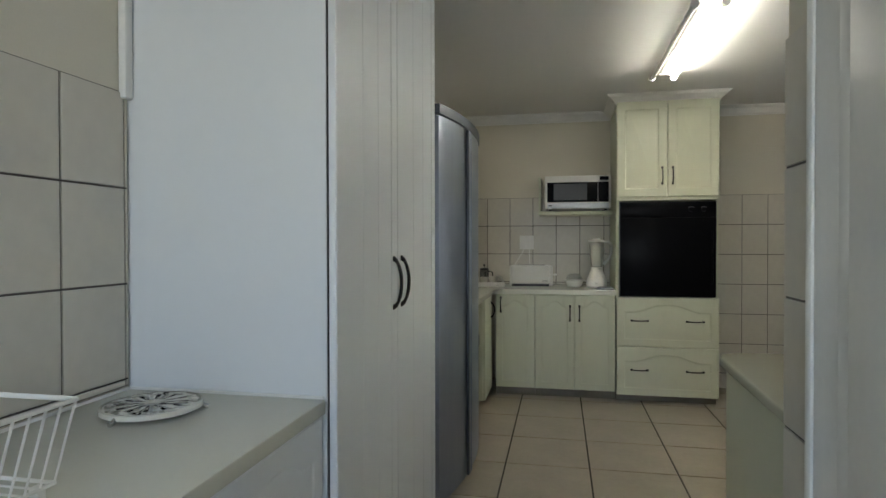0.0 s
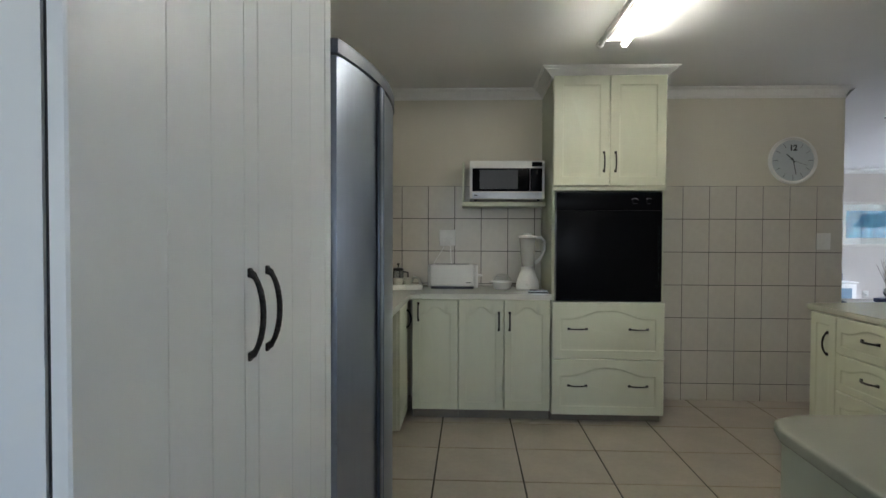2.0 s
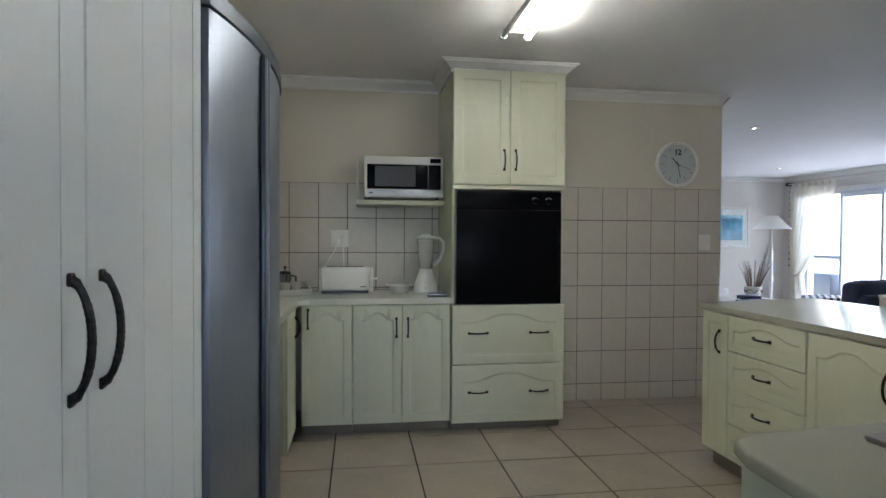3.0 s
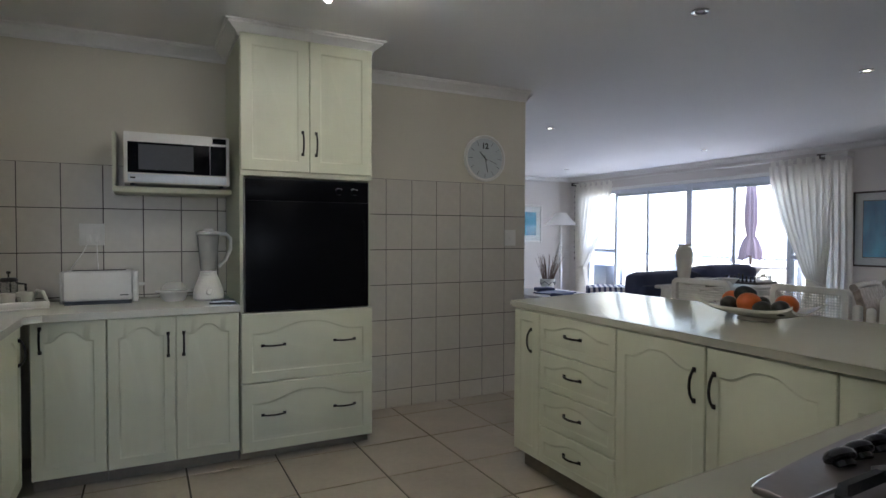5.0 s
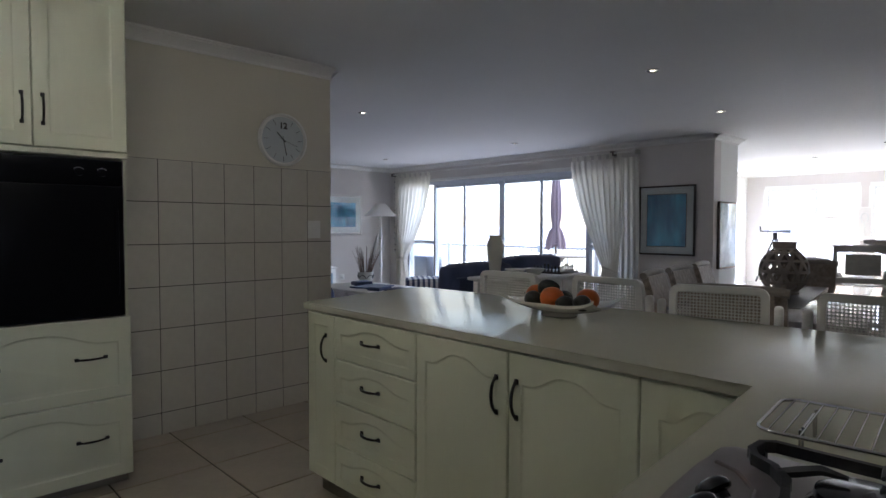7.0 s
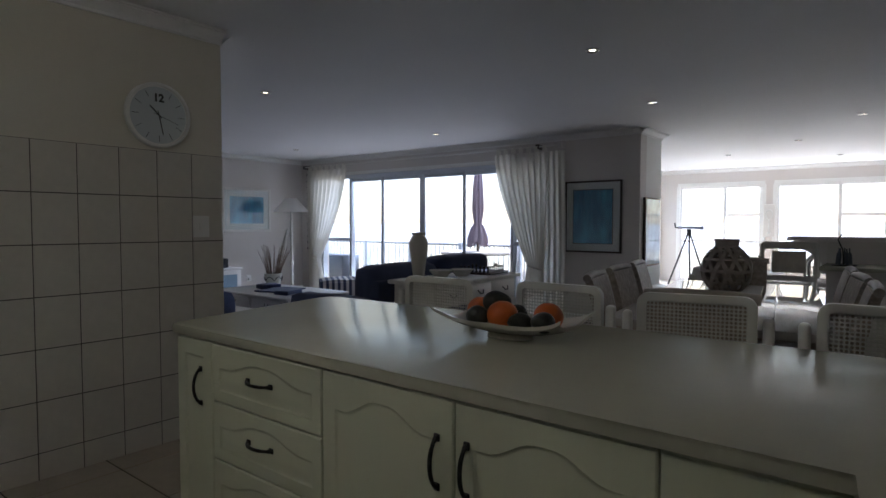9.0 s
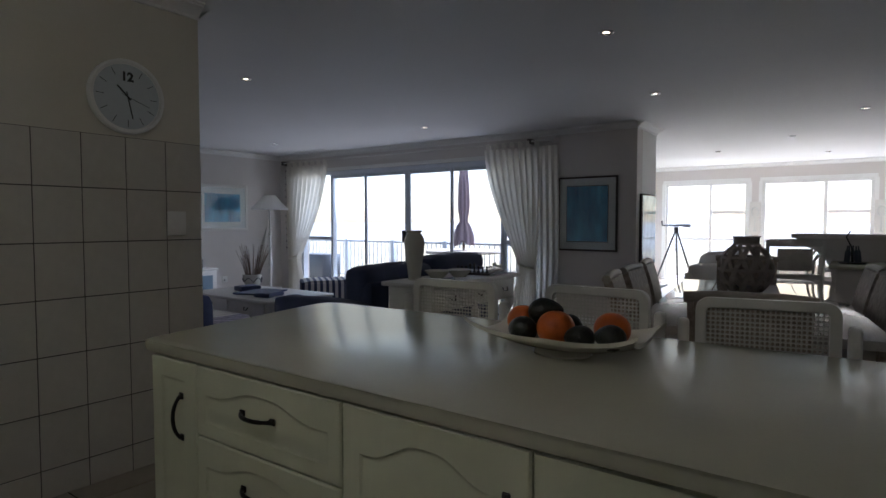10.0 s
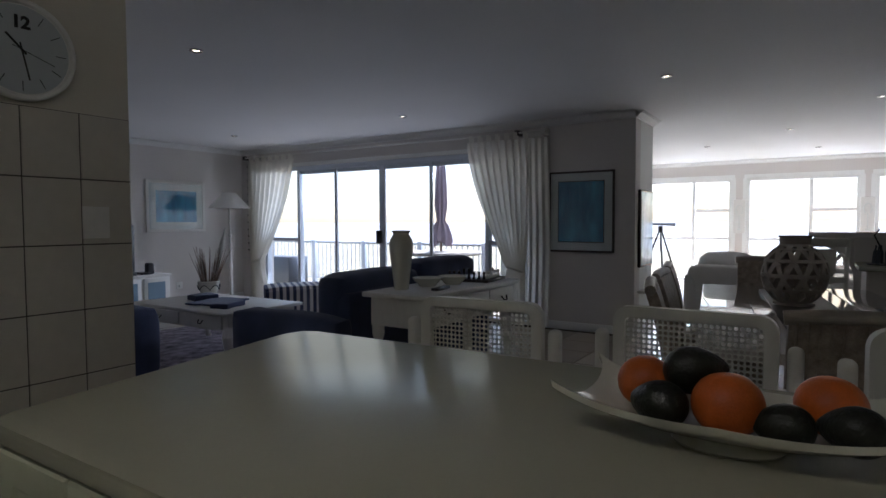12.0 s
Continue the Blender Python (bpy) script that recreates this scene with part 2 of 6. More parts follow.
# ---- the large structure ----
CEIL = 2.365
XL, YB = -1.145, 4.97          # kitchen's left wall and back wall
XE, YE = 7.56, 4.20           # wall with the print, and where it ends
YN = 10.45                    # living room's far wall
XW = 13.77                    # wall of the far windows
YF = 5.95                     # far room's side wall
YS = 0.80                     # wall behind the hob
SLIDE = (5.35, 9.95, 2.055)    # sliding door's opening

structure("floor", boxes((XL - 0.2, -2.4, -0.12, XW + 0.15, YN + 0.15, -0.004)), "grout")
structure("ceiling", boxes((XL - 0.2, -2.4, CEIL, XE + 0.2, YN + 0.15, CEIL + 0.15), (XE + 0.2, -2.4, CEIL, XW + 0.15, YF + 0.12, CEIL + 0.15)), "ceiling")
structure("wall_north_kitchen", boxes((XL, YB, 0, 2.65, YB + 0.14, CEIL)), "wall")
structure("wall_west", boxes((XL - 0.15, -2.25, 0, XL, YN, CEIL)), "wall")
structure("wall_south_entry", boxes((XL - 0.15, -2.4, 0, -0.9, -2.25, CEIL), (0.2, -2.4, 0, 0.55, -2.25, CEIL), (-0.9, -2.4, 2.1, 0.2, -2.25, CEIL),
                                    (-0.9, -2.4, 0, 0.2, -2.25, 0.95)), "wall_white")
structure("wall_stub", boxes((0.41, -2.25, 0, 0.55, 0.93, CEIL)), "wall")
structure("wall_south_kitchen", boxes((0.55, YS - 0.14, 0, XW, YS, CEIL)), "wall_grey")
structure("wall_north_living", boxes((2.65, YN, 0, XE + 0.2, YN + 0.15, CEIL)), "wall_grey")
structure("wall_partition", boxes((2.51, YB + 0.14, 0, 2.65, YN, CEIL)), "wall_grey")
for row in ((XE, YE, 0, XE + 0.2, SLIDE[0], CEIL), (XE, SLIDE[1], 0, XE + 0.2, YN, CEIL), (XE, SLIDE[0], SLIDE[2], XE + 0.2, SLIDE[1], CEIL)):
    structure("wall_east_living", boxes(row), "wall_grey")
structure("wall_return", boxes((XE + 0.2, YE, 0, 8.30, YE + 0.15, CEIL), (8.15, YE + 0.15, 0, 8.30, YF, CEIL)), "wall_white")
structure("wall_far_side", boxes((8.15, YF, 0, XW, YF + 0.12, CEIL)), "wall_white")
W1, W2, W3 = (3.98, 5.55), (1.97, 3.72), (0.95, 1.75)
FWT, FWB = 2.02, 0.45
bm = boxes((XW, YS - 0.14, FWT, XW + 0.15, YF, CEIL), (XW, YS - 0.14, 0, XW + 0.15, W1[0], FWB), (XW, W1[1], 0, XW + 0.15, YF, FWB))
for a, b in ((YS - 0.14, W3[0]), (W3[1], W2[0]), (W2[1], W1[0]), (W1[1], YF)):
    box(bm, XW, a, FWB, XW + 0.15, b, FWT)
structure("wall_far_windows", bm, "wall_grey")


def cornice(name, points, mat="cornice"):
    """A cove along points [(x, y)...], with the room on the left of the way."""
    prof = [(0, -0.075), (0.012, -0.075), (0.012, -0.06), (0.02, -0.05), (0.045, -0.03), (0.06, -0.02), (0.06, -0.01), (0.075, -0.01), (0.075, 0)]
    bm = bmesh.new()
    P = [Vector(p) for p in points]
    rings = []
    for i, p in enumerate(P):
        d0 = (P[i] - P[i - 1]).normalized() if i else (P[1] - P[0]).normalized()
        d1 = (P[i + 1] - P[i]).normalized() if i < len(P) - 1 else d0
        n0, n1 = Vector((-d0.y, d0.x)), Vector((-d1.y, d1.x))
        n = (n0 + n1) / (1 + n0.dot(n1))
        rings.append([bm.verts.new((p.x + n.x * o, p.y + n.y * o, CEIL + h - 0.002)) for o, h in prof])
    for a, b in zip(rings, rings[1:]):
        for k in range(len(prof) - 1):
            bm.faces.new((a[k], a[k + 1], b[k + 1], b[k]))
    for r in (rings[0], rings[-1]):
        bm.faces.new(r)
    return structure(name, bm, mat, smooth=0.4)


CX0, CX1, CY = 0.405, 1.140, 4.366        # oven column
cornice("cornice_kitchen", [(2.65, YB), (CX1, YB), (CX1, CY + 0.02), (CX0, CY + 0.02), (CX0, YB), (XL, YB), (XL, 1.06)])
cornice("cornice_living", [(XE, YE), (XE, YN), (2.65, YN), (2.65, YB)])
cornice("cornice_far", [(XW, YS), (XW, YF), (8.30, YF), (8.30, YE), (XE, YE)])


# ---- kitchen cabinets ----
def ring_door(w, h, t=0.018, arch=0.0, margin=0.055, edge=0.004):
    """A door, front at y = -t, back at y = 0, with a routed field whose head may rise to an ogee arch."""
    bm = bmesh.new()
    n = 17
    x0, x1, z0, z1 = margin, w - margin, margin, h - margin

    def outline(inset):
        pts = [(x0 + inset, z0 + inset), (x1 - inset, z0 + inset)]
        for k in range(n):
            u = 1 - 2 * k / (n - 1)
            s = min(1, max(0, (abs(u) - 0.12) / 0.68))
            s = s * s * (3 - 2 * s)
            pts.append((w / 2 + u * (w / 2 - margin - inset), z1 - inset - arch * s))
        return pts

    first = outline(0)
    rim = [(edge, edge), (w - edge, edge)] + [(min(max(x, edge), w - edge), h - edge) for x, z in first[2:]]
    rim[2], rim[-1] = (w - edge, h - edge), (edge, h - edge)
    back = [(0, 0), (w, 0)] + [(x, h) for x, z in rim[2:]]
    back[2], back[-1] = (w, h), (0, h)
    loops = [(back, 0.0), (back, -t + edge), (rim, -t), (first, -t), (outline(0.004), -t + 0.0032), (outline(0.010), -t + 0.0038), (outline(0.028), -t + 0.0005)]
    rings = [[bm.verts.new((x, y, z)) for x, z in pts] for pts, y in loops]
    for a, b in zip(rings, rings[1:]):
        m = len(a)
        for k in range(m):
            bm.faces.new((a[k], a[(k + 1) % m], b[(k + 1) % m], b[k]))
    bm.faces.new(rings[0][::-1])
    bm.faces.new(rings[-1])
    return bm


def bow_handle(parent, x, z, length=0.135, upright=True, y=-0.018, r=0.0048, out=0.026):
    """A bowed bar with flat feet and a beaded grip."""
    bm = bmesh.new()
    n = 33
    pts, radii = [], []
    for k in range(n):
        u = -1 + 2 * k / (n - 1)
        pts.append((0, -out * (1 - u * u) ** 0.6 - 0.002, u * length / 2))
        radii.append(r * (1.0 + 0.16 * (k % 2) * (abs(u) < 0.6) + 0.35 * (abs(u) > 0.9)))
    tube(bm, pts, r, 8, radii)
    for s in (-1, 1):
        box(bm, -0.008, -0.006, s * length / 2 - 0.009, 0.008, 0, s * length / 2 + 0.009, 0.002, 1)
    return part("handle", bm, "handle", parent, "burnished dark bow handle", m=pose(x, y, z) if upright else pose(x, y, z, 0, 90, 0))


def cabinet(label, m, w, z0, z1, depth, fronts, mat="cabinet", plinth=True, category="kitchen cabinet", arch=0.045, group=""):
    """fronts: (kind, x0, x1, low, high, handles), with handles (x, z, upright). The front plane is y = 0 and the body lies behind it."""
    c = thing("kitchen_cabinet", m, label, category, group)
    part("body", boxes((0.001, 0.002, z0, w - 0.001, depth, z1)), mat, c)
    if plinth:
        part("plinth", boxes((0.001, 0.055, 0, w - 0.001, 0.075, z0 - 0.001)), "plinth", c, "dark tiled plinth")
    for kind, x0, x1, low, high, pulls in fronts:
        a = {"arch": arch, "flat": 0.0, "drawer": arch * 0.75}[kind]
        d = part("drawer" if kind == "drawer" else "door", ring_door(x1 - x0 - 0.004, high - low - 0.004, arch=a, margin=0.05 if kind != "drawer" else 0.038),
                 mat, c, m=pose(x0 + 0.002, 0, low + 0.002))
        for hx, hz, up in pulls:
            bow_handle(d, hx - x0, hz - low, upright=up, length=0.112)
    return c


BT = 0.86                                  # back worktop
FRONT = 4.385
# back run: a corner cabinet, then a pair
cabinet("ivory base cabinet with an arched panel door beside the corner", pose(-0.53, FRONT, 0), 0.312, 0.075, BT - 0.036, 0.56,
        [("arch", 0, 0.312, 0.075, BT - 0.036, [(0.04, 0.735, True)])])
cabinet("ivory double base cabinet with arched panel doors under the worktop", pose(-0.218, FRONT, 0), 0.616, 0.075, BT - 0.036, 0.56,
        [("arch", 0, 0.306, 0.075, BT - 0.036, [(0.27, 0.675, True)]), ("arch", 0.306, 0.616, 0.075, BT - 0.036, [(0.342, 0.675, True)])])
# left run, facing the aisle
LX = -0.575
cabinet("narrow ivory base cabinet with bow handle by the fridge", pose(LX, 3.92, 0, 0, 0, 90), 0.42, 0.075, BT - 0.036, 0.56,
        [("arch", 0, 0.42, 0.075, BT - 0.036, [(0.36, 0.70, True)])])
wt = bmesh.new()
prism(wt, [(LX + 0.03, 3.20), (LX + 0.03, FRONT - 0.09), (LX + 0.10, FRONT - 0.03), (CX0 - 0.002, FRONT - 0.03), (CX0 - 0.002, YB - 0.01), (XL + 0.01, YB - 0.01), (XL + 0.01, 3.20)], BT - 0.035, BT, 0.006)
tagged(part("corner_worktop", wt, "worktop_lit"), "cream stone worktop running round the kitchen corner", "worktop")

# oven column
col = thing("oven_column", pose(CX0, CY, 0), "tall ivory cabinet column with drawers and upper doors", "oven cabinet")
W = CX1 - CX0
part("body", boxes((0, 0.02, 0.06, 0.018, YB - CY, CEIL - 0.005), (W - 0.018, 0.02, 0.06, W, YB - CY, CEIL - 0.005), (0.018, 0.02, 0.06, W - 0.018, YB - CY, 0.80),
                   (0.018, 0.02, 1.55, W - 0.018, YB - CY, CEIL - 0.005), (0.018, 0.30, 0.80, W - 0.018, YB - CY, 1.55)), "cabinet", col)
part("plinth", boxes((0.002, 0.06, 0, W - 0.002, 0.08, 0.058)), "plinth", col, "dark tiled plinth")
for lo, hi in ((0.062, 0.432), (0.436, 0.812)):
    d = part("drawer", ring_door(W, hi - lo, arch=0.055, margin=0.055), "cabinet", col, m=pose(0, 0, lo))
    for hx in (0.168, W - 0.168):
        bow_handle(d, hx, (hi - lo) * 0.53, upright=False, length=0.115)
for k in (0, 1):
    d = part("door", ring_door(W / 2 - 0.002, 0.725, arch=0.0, margin=0.06), "cabinet", col, m=pose(k * (W / 2 + 0.001), 0, 1.578))
    bow_handle(d, (W / 2 - 0.038) if k == 0 else 0.036, 0.16, length=0.12)
part("rail", boxes((0, -0.012, 1.552, W, 0.02, 1.574)), "cabinet", col)
ov = thing("built_in_oven", pose(CX0 + 0.018, CY, 0.818), "black glass double wall oven built into an ivory column", "oven")
OW, OH = W - 0.036, 0.722
part("housing", boxes((0.004, 0.0, 0.0, OW - 0.004, 0.28, OH)), "black", ov)
part("control_panel", boxes((0.006, -0.012, OH - 0.12, OW - 0.006, 0.0, OH - 0.004), bevel=0.002), "black_glass", ov)
part("door", boxes((0.006, -0.016, 0.004, OW - 0.006, 0.0, OH - 0.1215), bevel=0.001), "black_glass", ov, "black glass oven door")
bm = bmesh.new()
tube(bm, [(OW - 0.035, -0.015, 0.10), (OW - 0.035, -0.032, 0.12), (OW - 0.035, -0.032, 0.48), (OW - 0.035, -0.015, 0.50)], 0.006)
part("handle", bm, "black_glass", ov)
for kx in (OW * 0.74, OW * 0.87):
    part("knob", lathe(bmesh.new(), [(0, 0), (0.019, 0), (0.017, 0.014), (0, 0.016)], 16), "black_glass", ov, m=pose(kx, -0.012, OH - 0.06, 90))
    bm = bmesh.new()
    tube(bm, [(kx + 0.026 * math.cos(a), -0.0125, OH - 0.066 + 0.026 * math.sin(a)) for a in (radians(40 + 10 * k) for k in range(11))], 0.0012, 4)
    part("dial_mark", bm, "white_plastic", ov)
for x in (0.0, OW - 0.005):
    part("side_trim", boxes((x, -0.004, 0, x + 0.005, -0.0005, OH)), "chrome", ov)

# island and hob arm
IT = 0.885
IX = 1.722                                # island's fronts face the aisle, to -x
ia = 3.700
lows = 0.105
cabinet("narrow ivory island cabinet with a plain door and dark bow handle", pose(IX, ia, 0, 0, 0, -90), ia - 3.478, lows, IT - 0.034, 0.60,
        [("flat", 0, ia - 3.478, lows, IT - 0.034, [(0.154, 0.700, True)])], arch=0)
h = (IT - 0.034 - lows) / 4
cabinet("ivory island cabinet with four arched drawers", pose(IX, 3.478, 0, 0, 0, -90), 0.534, lows, IT - 0.034, 0.60,
        [("drawer", 0, 0.534, lows + k * h, lows + (k + 1) * h, [(0.256, lows + (k + 0.52) * h, False)]) for k in range(4)])
cabinet("ivory double island cabinet with arched panel doors", pose(IX, 2.944, 0, 0, 0, -90), 0.880, lows, IT - 0.034, 0.60,
        [("arch", 0, 0.440, lows, IT - 0.034, [(0.392, 0.702, True)]), ("arch", 0.440, 0.880, lows, IT - 0.034, [(0.474, 0.702, True)])])
cabinet("ivory island cabinet with an arched door in the inner corner", pose(IX, 2.064, 0, 0, 0, -90), 0.36, lows, IT - 0.034, 0.60,
        [("arch", 0, 0.36, lows, IT - 0.034, [])])
cabinet("ivory double base cabinet with arched doors under the hob", pose(1.712, 1.655, 0, 0, 0, 180), 1.10, lows, IT - 0.034, 0.70,
        [("arch", 0, 0.55, lows, IT - 0.034, [(0.51, 0.635, True)]), ("arch", 0.55, 1.10, lows, IT - 0.034, [(0.59, 0.635, True)])])
tagged(part("end_panel", boxes((0.49, 0.94, 0.0, 0.585, 1.66, IT - 0.030), bevel=0.002), "cabinet"), "plain ivory end panel of the hob counter", "cabinet panel")
wt = bmesh.new()
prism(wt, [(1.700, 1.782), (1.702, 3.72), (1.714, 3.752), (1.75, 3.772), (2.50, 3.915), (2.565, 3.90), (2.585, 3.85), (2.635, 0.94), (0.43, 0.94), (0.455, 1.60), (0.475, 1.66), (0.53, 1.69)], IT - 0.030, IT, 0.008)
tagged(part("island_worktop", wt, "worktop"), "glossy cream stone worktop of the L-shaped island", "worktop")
tagged(part("island_back_panel", boxes((2.336, YS + 0.02, 0, 2.355, 3.70, IT - 0.032)), "cabinet"), "plain ivory back panel of the island", "cabinet panel")

# tall cupboard and fridge
def tall_door(w, h, parent, m, t=0.02):
    """A framed door with tongue-and-groove planks as parts of their own."""
    bm = bmesh.new()
    f = 0.065
    outer, inner = [(0, 0), (w, 0), (w, h), (0, h)], [(f, 0.07), (w - f, 0.07), (w - f, h - 0.07), (f, h - 0.07)]
    e = 0.003
    rings = []
    for pts, y, g in ((outer, 0, 0), (outer, -t + e, 0), (outer, -t, e), (inner, -t, -e), (inner, -t + e, 0), (inner, 0, 0)):
        cx, cz = w / 2, h / 2
        rings.append([bm.verts.new((x - math.copysign(g, x - cx), y, z - math.copysign(g, z - cz))) for x, z in pts])
    for a, b in zip(rings, rings[1:] + rings[:1]):
        for k in range(4):
            bm.faces.new((a[k], a[(k + 1) % 4], b[(k + 1) % 4], b[k]))
    d = part("door", bm, "cupboard", parent, m=m)
    n = 3
    s = (w - 2 * f) / n
    for k in range(n):
        part("plank", boxes((f + k * s + 0.0006, -t + 0.0015, 0.0705, f + (k + 1) * s - 0.0008, -0.002, h - 0.0705), bevel=0.0015), "cupboard", d, smooth=0.2)
    return d


TY0, TY1 = 1.04, 2.195
cup = thing("tall_cupboard", pose(-0.58, TY0, 0, 0, 0, 90), "tall white two-door grooved cupboard with dark bow handles", "cupboard")
part("body", boxes((0, 0.007, 0.0, TY1 - TY0, 0.60, CEIL - 0.004)), "cupboard", cup)
# The strip's near-black colour stands in for shade between doors and body.
part("gap_strip", boxes((0.004, 0.0005, 0.06, TY1 - TY0 - 0.002, 0.0065, CEIL - 0.02)), "gap", cup, "near-black strip coloured as the shade behind the doors")
for k, (a, b) in enumerate(((0.0, 0.545), (0.548, 1.15))):
    d = tall_door(b - a, CEIL - 0.075, cup, pose(a, 0, 0.06))
    bow_handle(d, (b - a - 0.050) if k == 0 else 0.042, 1.104 - 0.06, length=0.158, y=-0.02, r=0.0055, out=0.026)

fr = thing("fridge_freezer", pose(-0.60, 2.215, 0, 0, 0, 90), "grey steel side-by-side fridge freezer with curved doors", "fridge")
FW, FH = 0.925, 1.85


def bulge(u):
    return 0.050 + 0.050 * u + 0.05 * (1 - (2 * u - 1) ** 2)


part("body", boxes((0.01, 0.0, 0.03, FW - 0.01, 0.585, FH - 0.03), bevel=0.004), "steel_dark", fr)
part("foot_strip", boxes((0.02, -0.02, 0.0, FW - 0.02, 0.0, 0.06)), "black", fr)


def curved(u0, u1, z0, z1, extra=0.0, n=10):
    pts = [(FW * u, -bulge(u) - extra) for u in (u0 + (u1 - u0) * k / n for k in range(n + 1))]
    return prism(bmesh.new(), pts + [(FW * u1, -0.004), (FW * u0, -0.004)], z0, z1, 0.004)


part("top_cap", curved(0.0, 1.0, FH - 0.045, FH, 0.006, 20), "steel_dark", fr)
for a, b in ((0.0, 0.42), (0.428, 1.0)):
    part("door", curved(a + 0.004, b - 0.003, 0.065, FH - 0.05), "steel", fr, "brushed grey curved fridge door")
for u, mat, lab in ((0.388, "steel_dark", "full-height dark grip strip"), (0.412, "steel", "full-height bright edge strip"), (0.448, "steel", "full-height bright edge strip")):
    y = -bulge(u) - 0.016
    part("handle", boxes((FW * u - 0.010, y, 0.07, FW * u + 0.010, y + 0.014, FH - 0.055), bevel=0.005), mat, fr, lab)

# scullery counter by the entry
SX = -0.612
cabinet("white base cabinet under the scullery counter", pose(SX, -0.9, 0, 0, 0, 90), 1.93, 0.1, BT - 0.046, 0.57,
        [("arch", a, a + 0.48, 0.1, BT - 0.046, [(a + 0.05, 0.7, True)]) for a in (0.0, 0.48, 0.965, 1.45)], mat="cupboard")
wt = boxes((XL + 0.008, -0.9, BT - 0.044, SX + 0.025, TY0 - 0.006, BT - 0.008), bevel=0.005)
tagged(part("scullery_worktop", wt, "worktop_lit"), "cream stone scullery worktop against the tiled wall", "worktop")

# fluorescent light
fl = thing("ceiling_strip_light", pose(0, 0, 0), "twin fluorescent ceiling light with one tube lit", "ceiling light")
part("batten", boxes((0.610, 2.52, CEIL - 0.030, 0.662, 3.76, CEIL - 0.002), bevel=0.004), "white_plastic", fl)
for x, mat, lab in ((0.705, "tube", "lit white fluorescent tube"), (0.572, "white_plastic", "unlit white fluorescent tube")):
    bm = bmesh.new()
    tube(bm, [(x, 2.53, CEIL - 0.055), (x, 3.74, CEIL - 0.055)], 0.013, 12)
    part("tube", bm, mat, fl, lab)
    for y in (2.515, 3.752):
        bm = bmesh.new()
        tube(bm, [(x, y - 0.012, CEIL - 0.055), (x, y + 0.012, CEIL - 0.055)], 0.020, 14)
        box(bm, min(x, 0.636), y - 0.010, CEIL - 0.035, max(x, 0.636), y + 0.010, CEIL - 0.020, 0.002, 1)
        part("tube_holder", bm, "white_plastic", fl)


# ---- small things in the kitchen ----
wc = thing("wall_clock", pose(2.262, YB - 0.002, 1.818, 90), "round white wall clock with silver rim and black numeral twelve", "clock")
part("case", lathe(bmesh.new(), [(0, 0), (0.168, 0), (0.176, 0.01), (0.176, 0.034), (0.170, 0.040), (0.161, 0.038), (0.156, 0.026), (0.0, 0.026)], 48), "white_plastic", wc, "pale silver rim")
part("dial", lathe(bmesh.new(), [(0, 0.0268), (0.152, 0.0268), (0.152, 0.028), (0, 0.0282)], 48), "mat_dial", wc, "white dial")
for k in range(12):
    if k in (0,):
        continue
    a = radians(90 - 30 * k)
    bm = boxes((0.108, -0.0013, 0.028, 0.143, 0.0013, 0.0292))
    part("hour_mark", bm, "black", wc, m=pose(0, 0, 0, 0, 0, 90 - 30 * k))
for name, a, r0, r1, wd in (("hour_arm", -45, -0.02, 0.068, 0.0035), ("minute_arm", 168, -0.025, 0.105, 0.0025), ("second_arm", 110, -0.03, 0.11, 0.0010)):
    part(name, boxes((r0, -wd, 0.029, r1, wd, 0.031)), "black", wc, m=pose(0, 0, 0, 0, 0, 90 - a))
fc = bpy.data.curves.new("numeral", "FONT")
fc.body, fc.size, fc.extrude, fc.align_x, fc.align_y, fc.offset = "12", 0.058, 0.0006, "CENTER", "CENTER", 0.0026
nm = new("numeral", fc)
fc.materials.append(M["black"])
nm.parent, nm.matrix_basis = wc, pose(0, 0.092, 0.0288)

sw = thing("light_switch", pose(2.504, YB - 0.0075, 1.215, 90), "white plastic light switch plate on the tiled wall", "switch")
part("plate", boxes((-0.05, -0.062, 0, 0.05, 0.062, 0.009), bevel=0.003), "white_plastic", sw)
part("rocker", boxes((-0.014, -0.02, 0.009, 0.014, 0.02, 0.013), bevel=0.002), "white_plastic", sw)

so = thing("double_socket", pose(-0.315, YB - 0.0075, 1.232, 90), "white wall socket with two plugs pushed in", "socket")
part("plate", boxes((-0.062, -0.062, 0, 0.062, 0.062, 0.009), bevel=0.003), "white_plastic", so)
for x in (-0.018, 0.024):
    part("plug", boxes((x - 0.014, -0.045, 0.009, x + 0.014, 0.0, 0.034), bevel=0.004), "white_plastic", so)
part("pin_face", boxes((0.006, 0.002, 0.009, 0.042, 0.045, 0.014), bevel=0.002), "white_plastic", so)
for x, ex in ((-0.018, -0.10), (0.024, 0.03)):
    bm = bmesh.new()
    tube(bm, [(x, -0.045, 0.02), (x + (ex - x) * 0.3, -0.10, 0.03), (ex, -0.19, 0.04), (ex, -0.30, 0.05)], 0.003, 6)
    part("cord", bm, "white_plastic", so, "white cord")
so2 = thing("wall_socket", pose(-0.89, YB - 0.0075, 1.245, 90), "small white wall socket near the corner", "socket")
part("plate", boxes((-0.05, -0.062, 0, 0.05, 0.062, 0.009), bevel=0.003), "white_plastic", so2)
part("rocker", boxes((-0.014, -0.03, 0.009, 0.014, 0.0, 0.013), bevel=0.002), "white_plastic", so2)

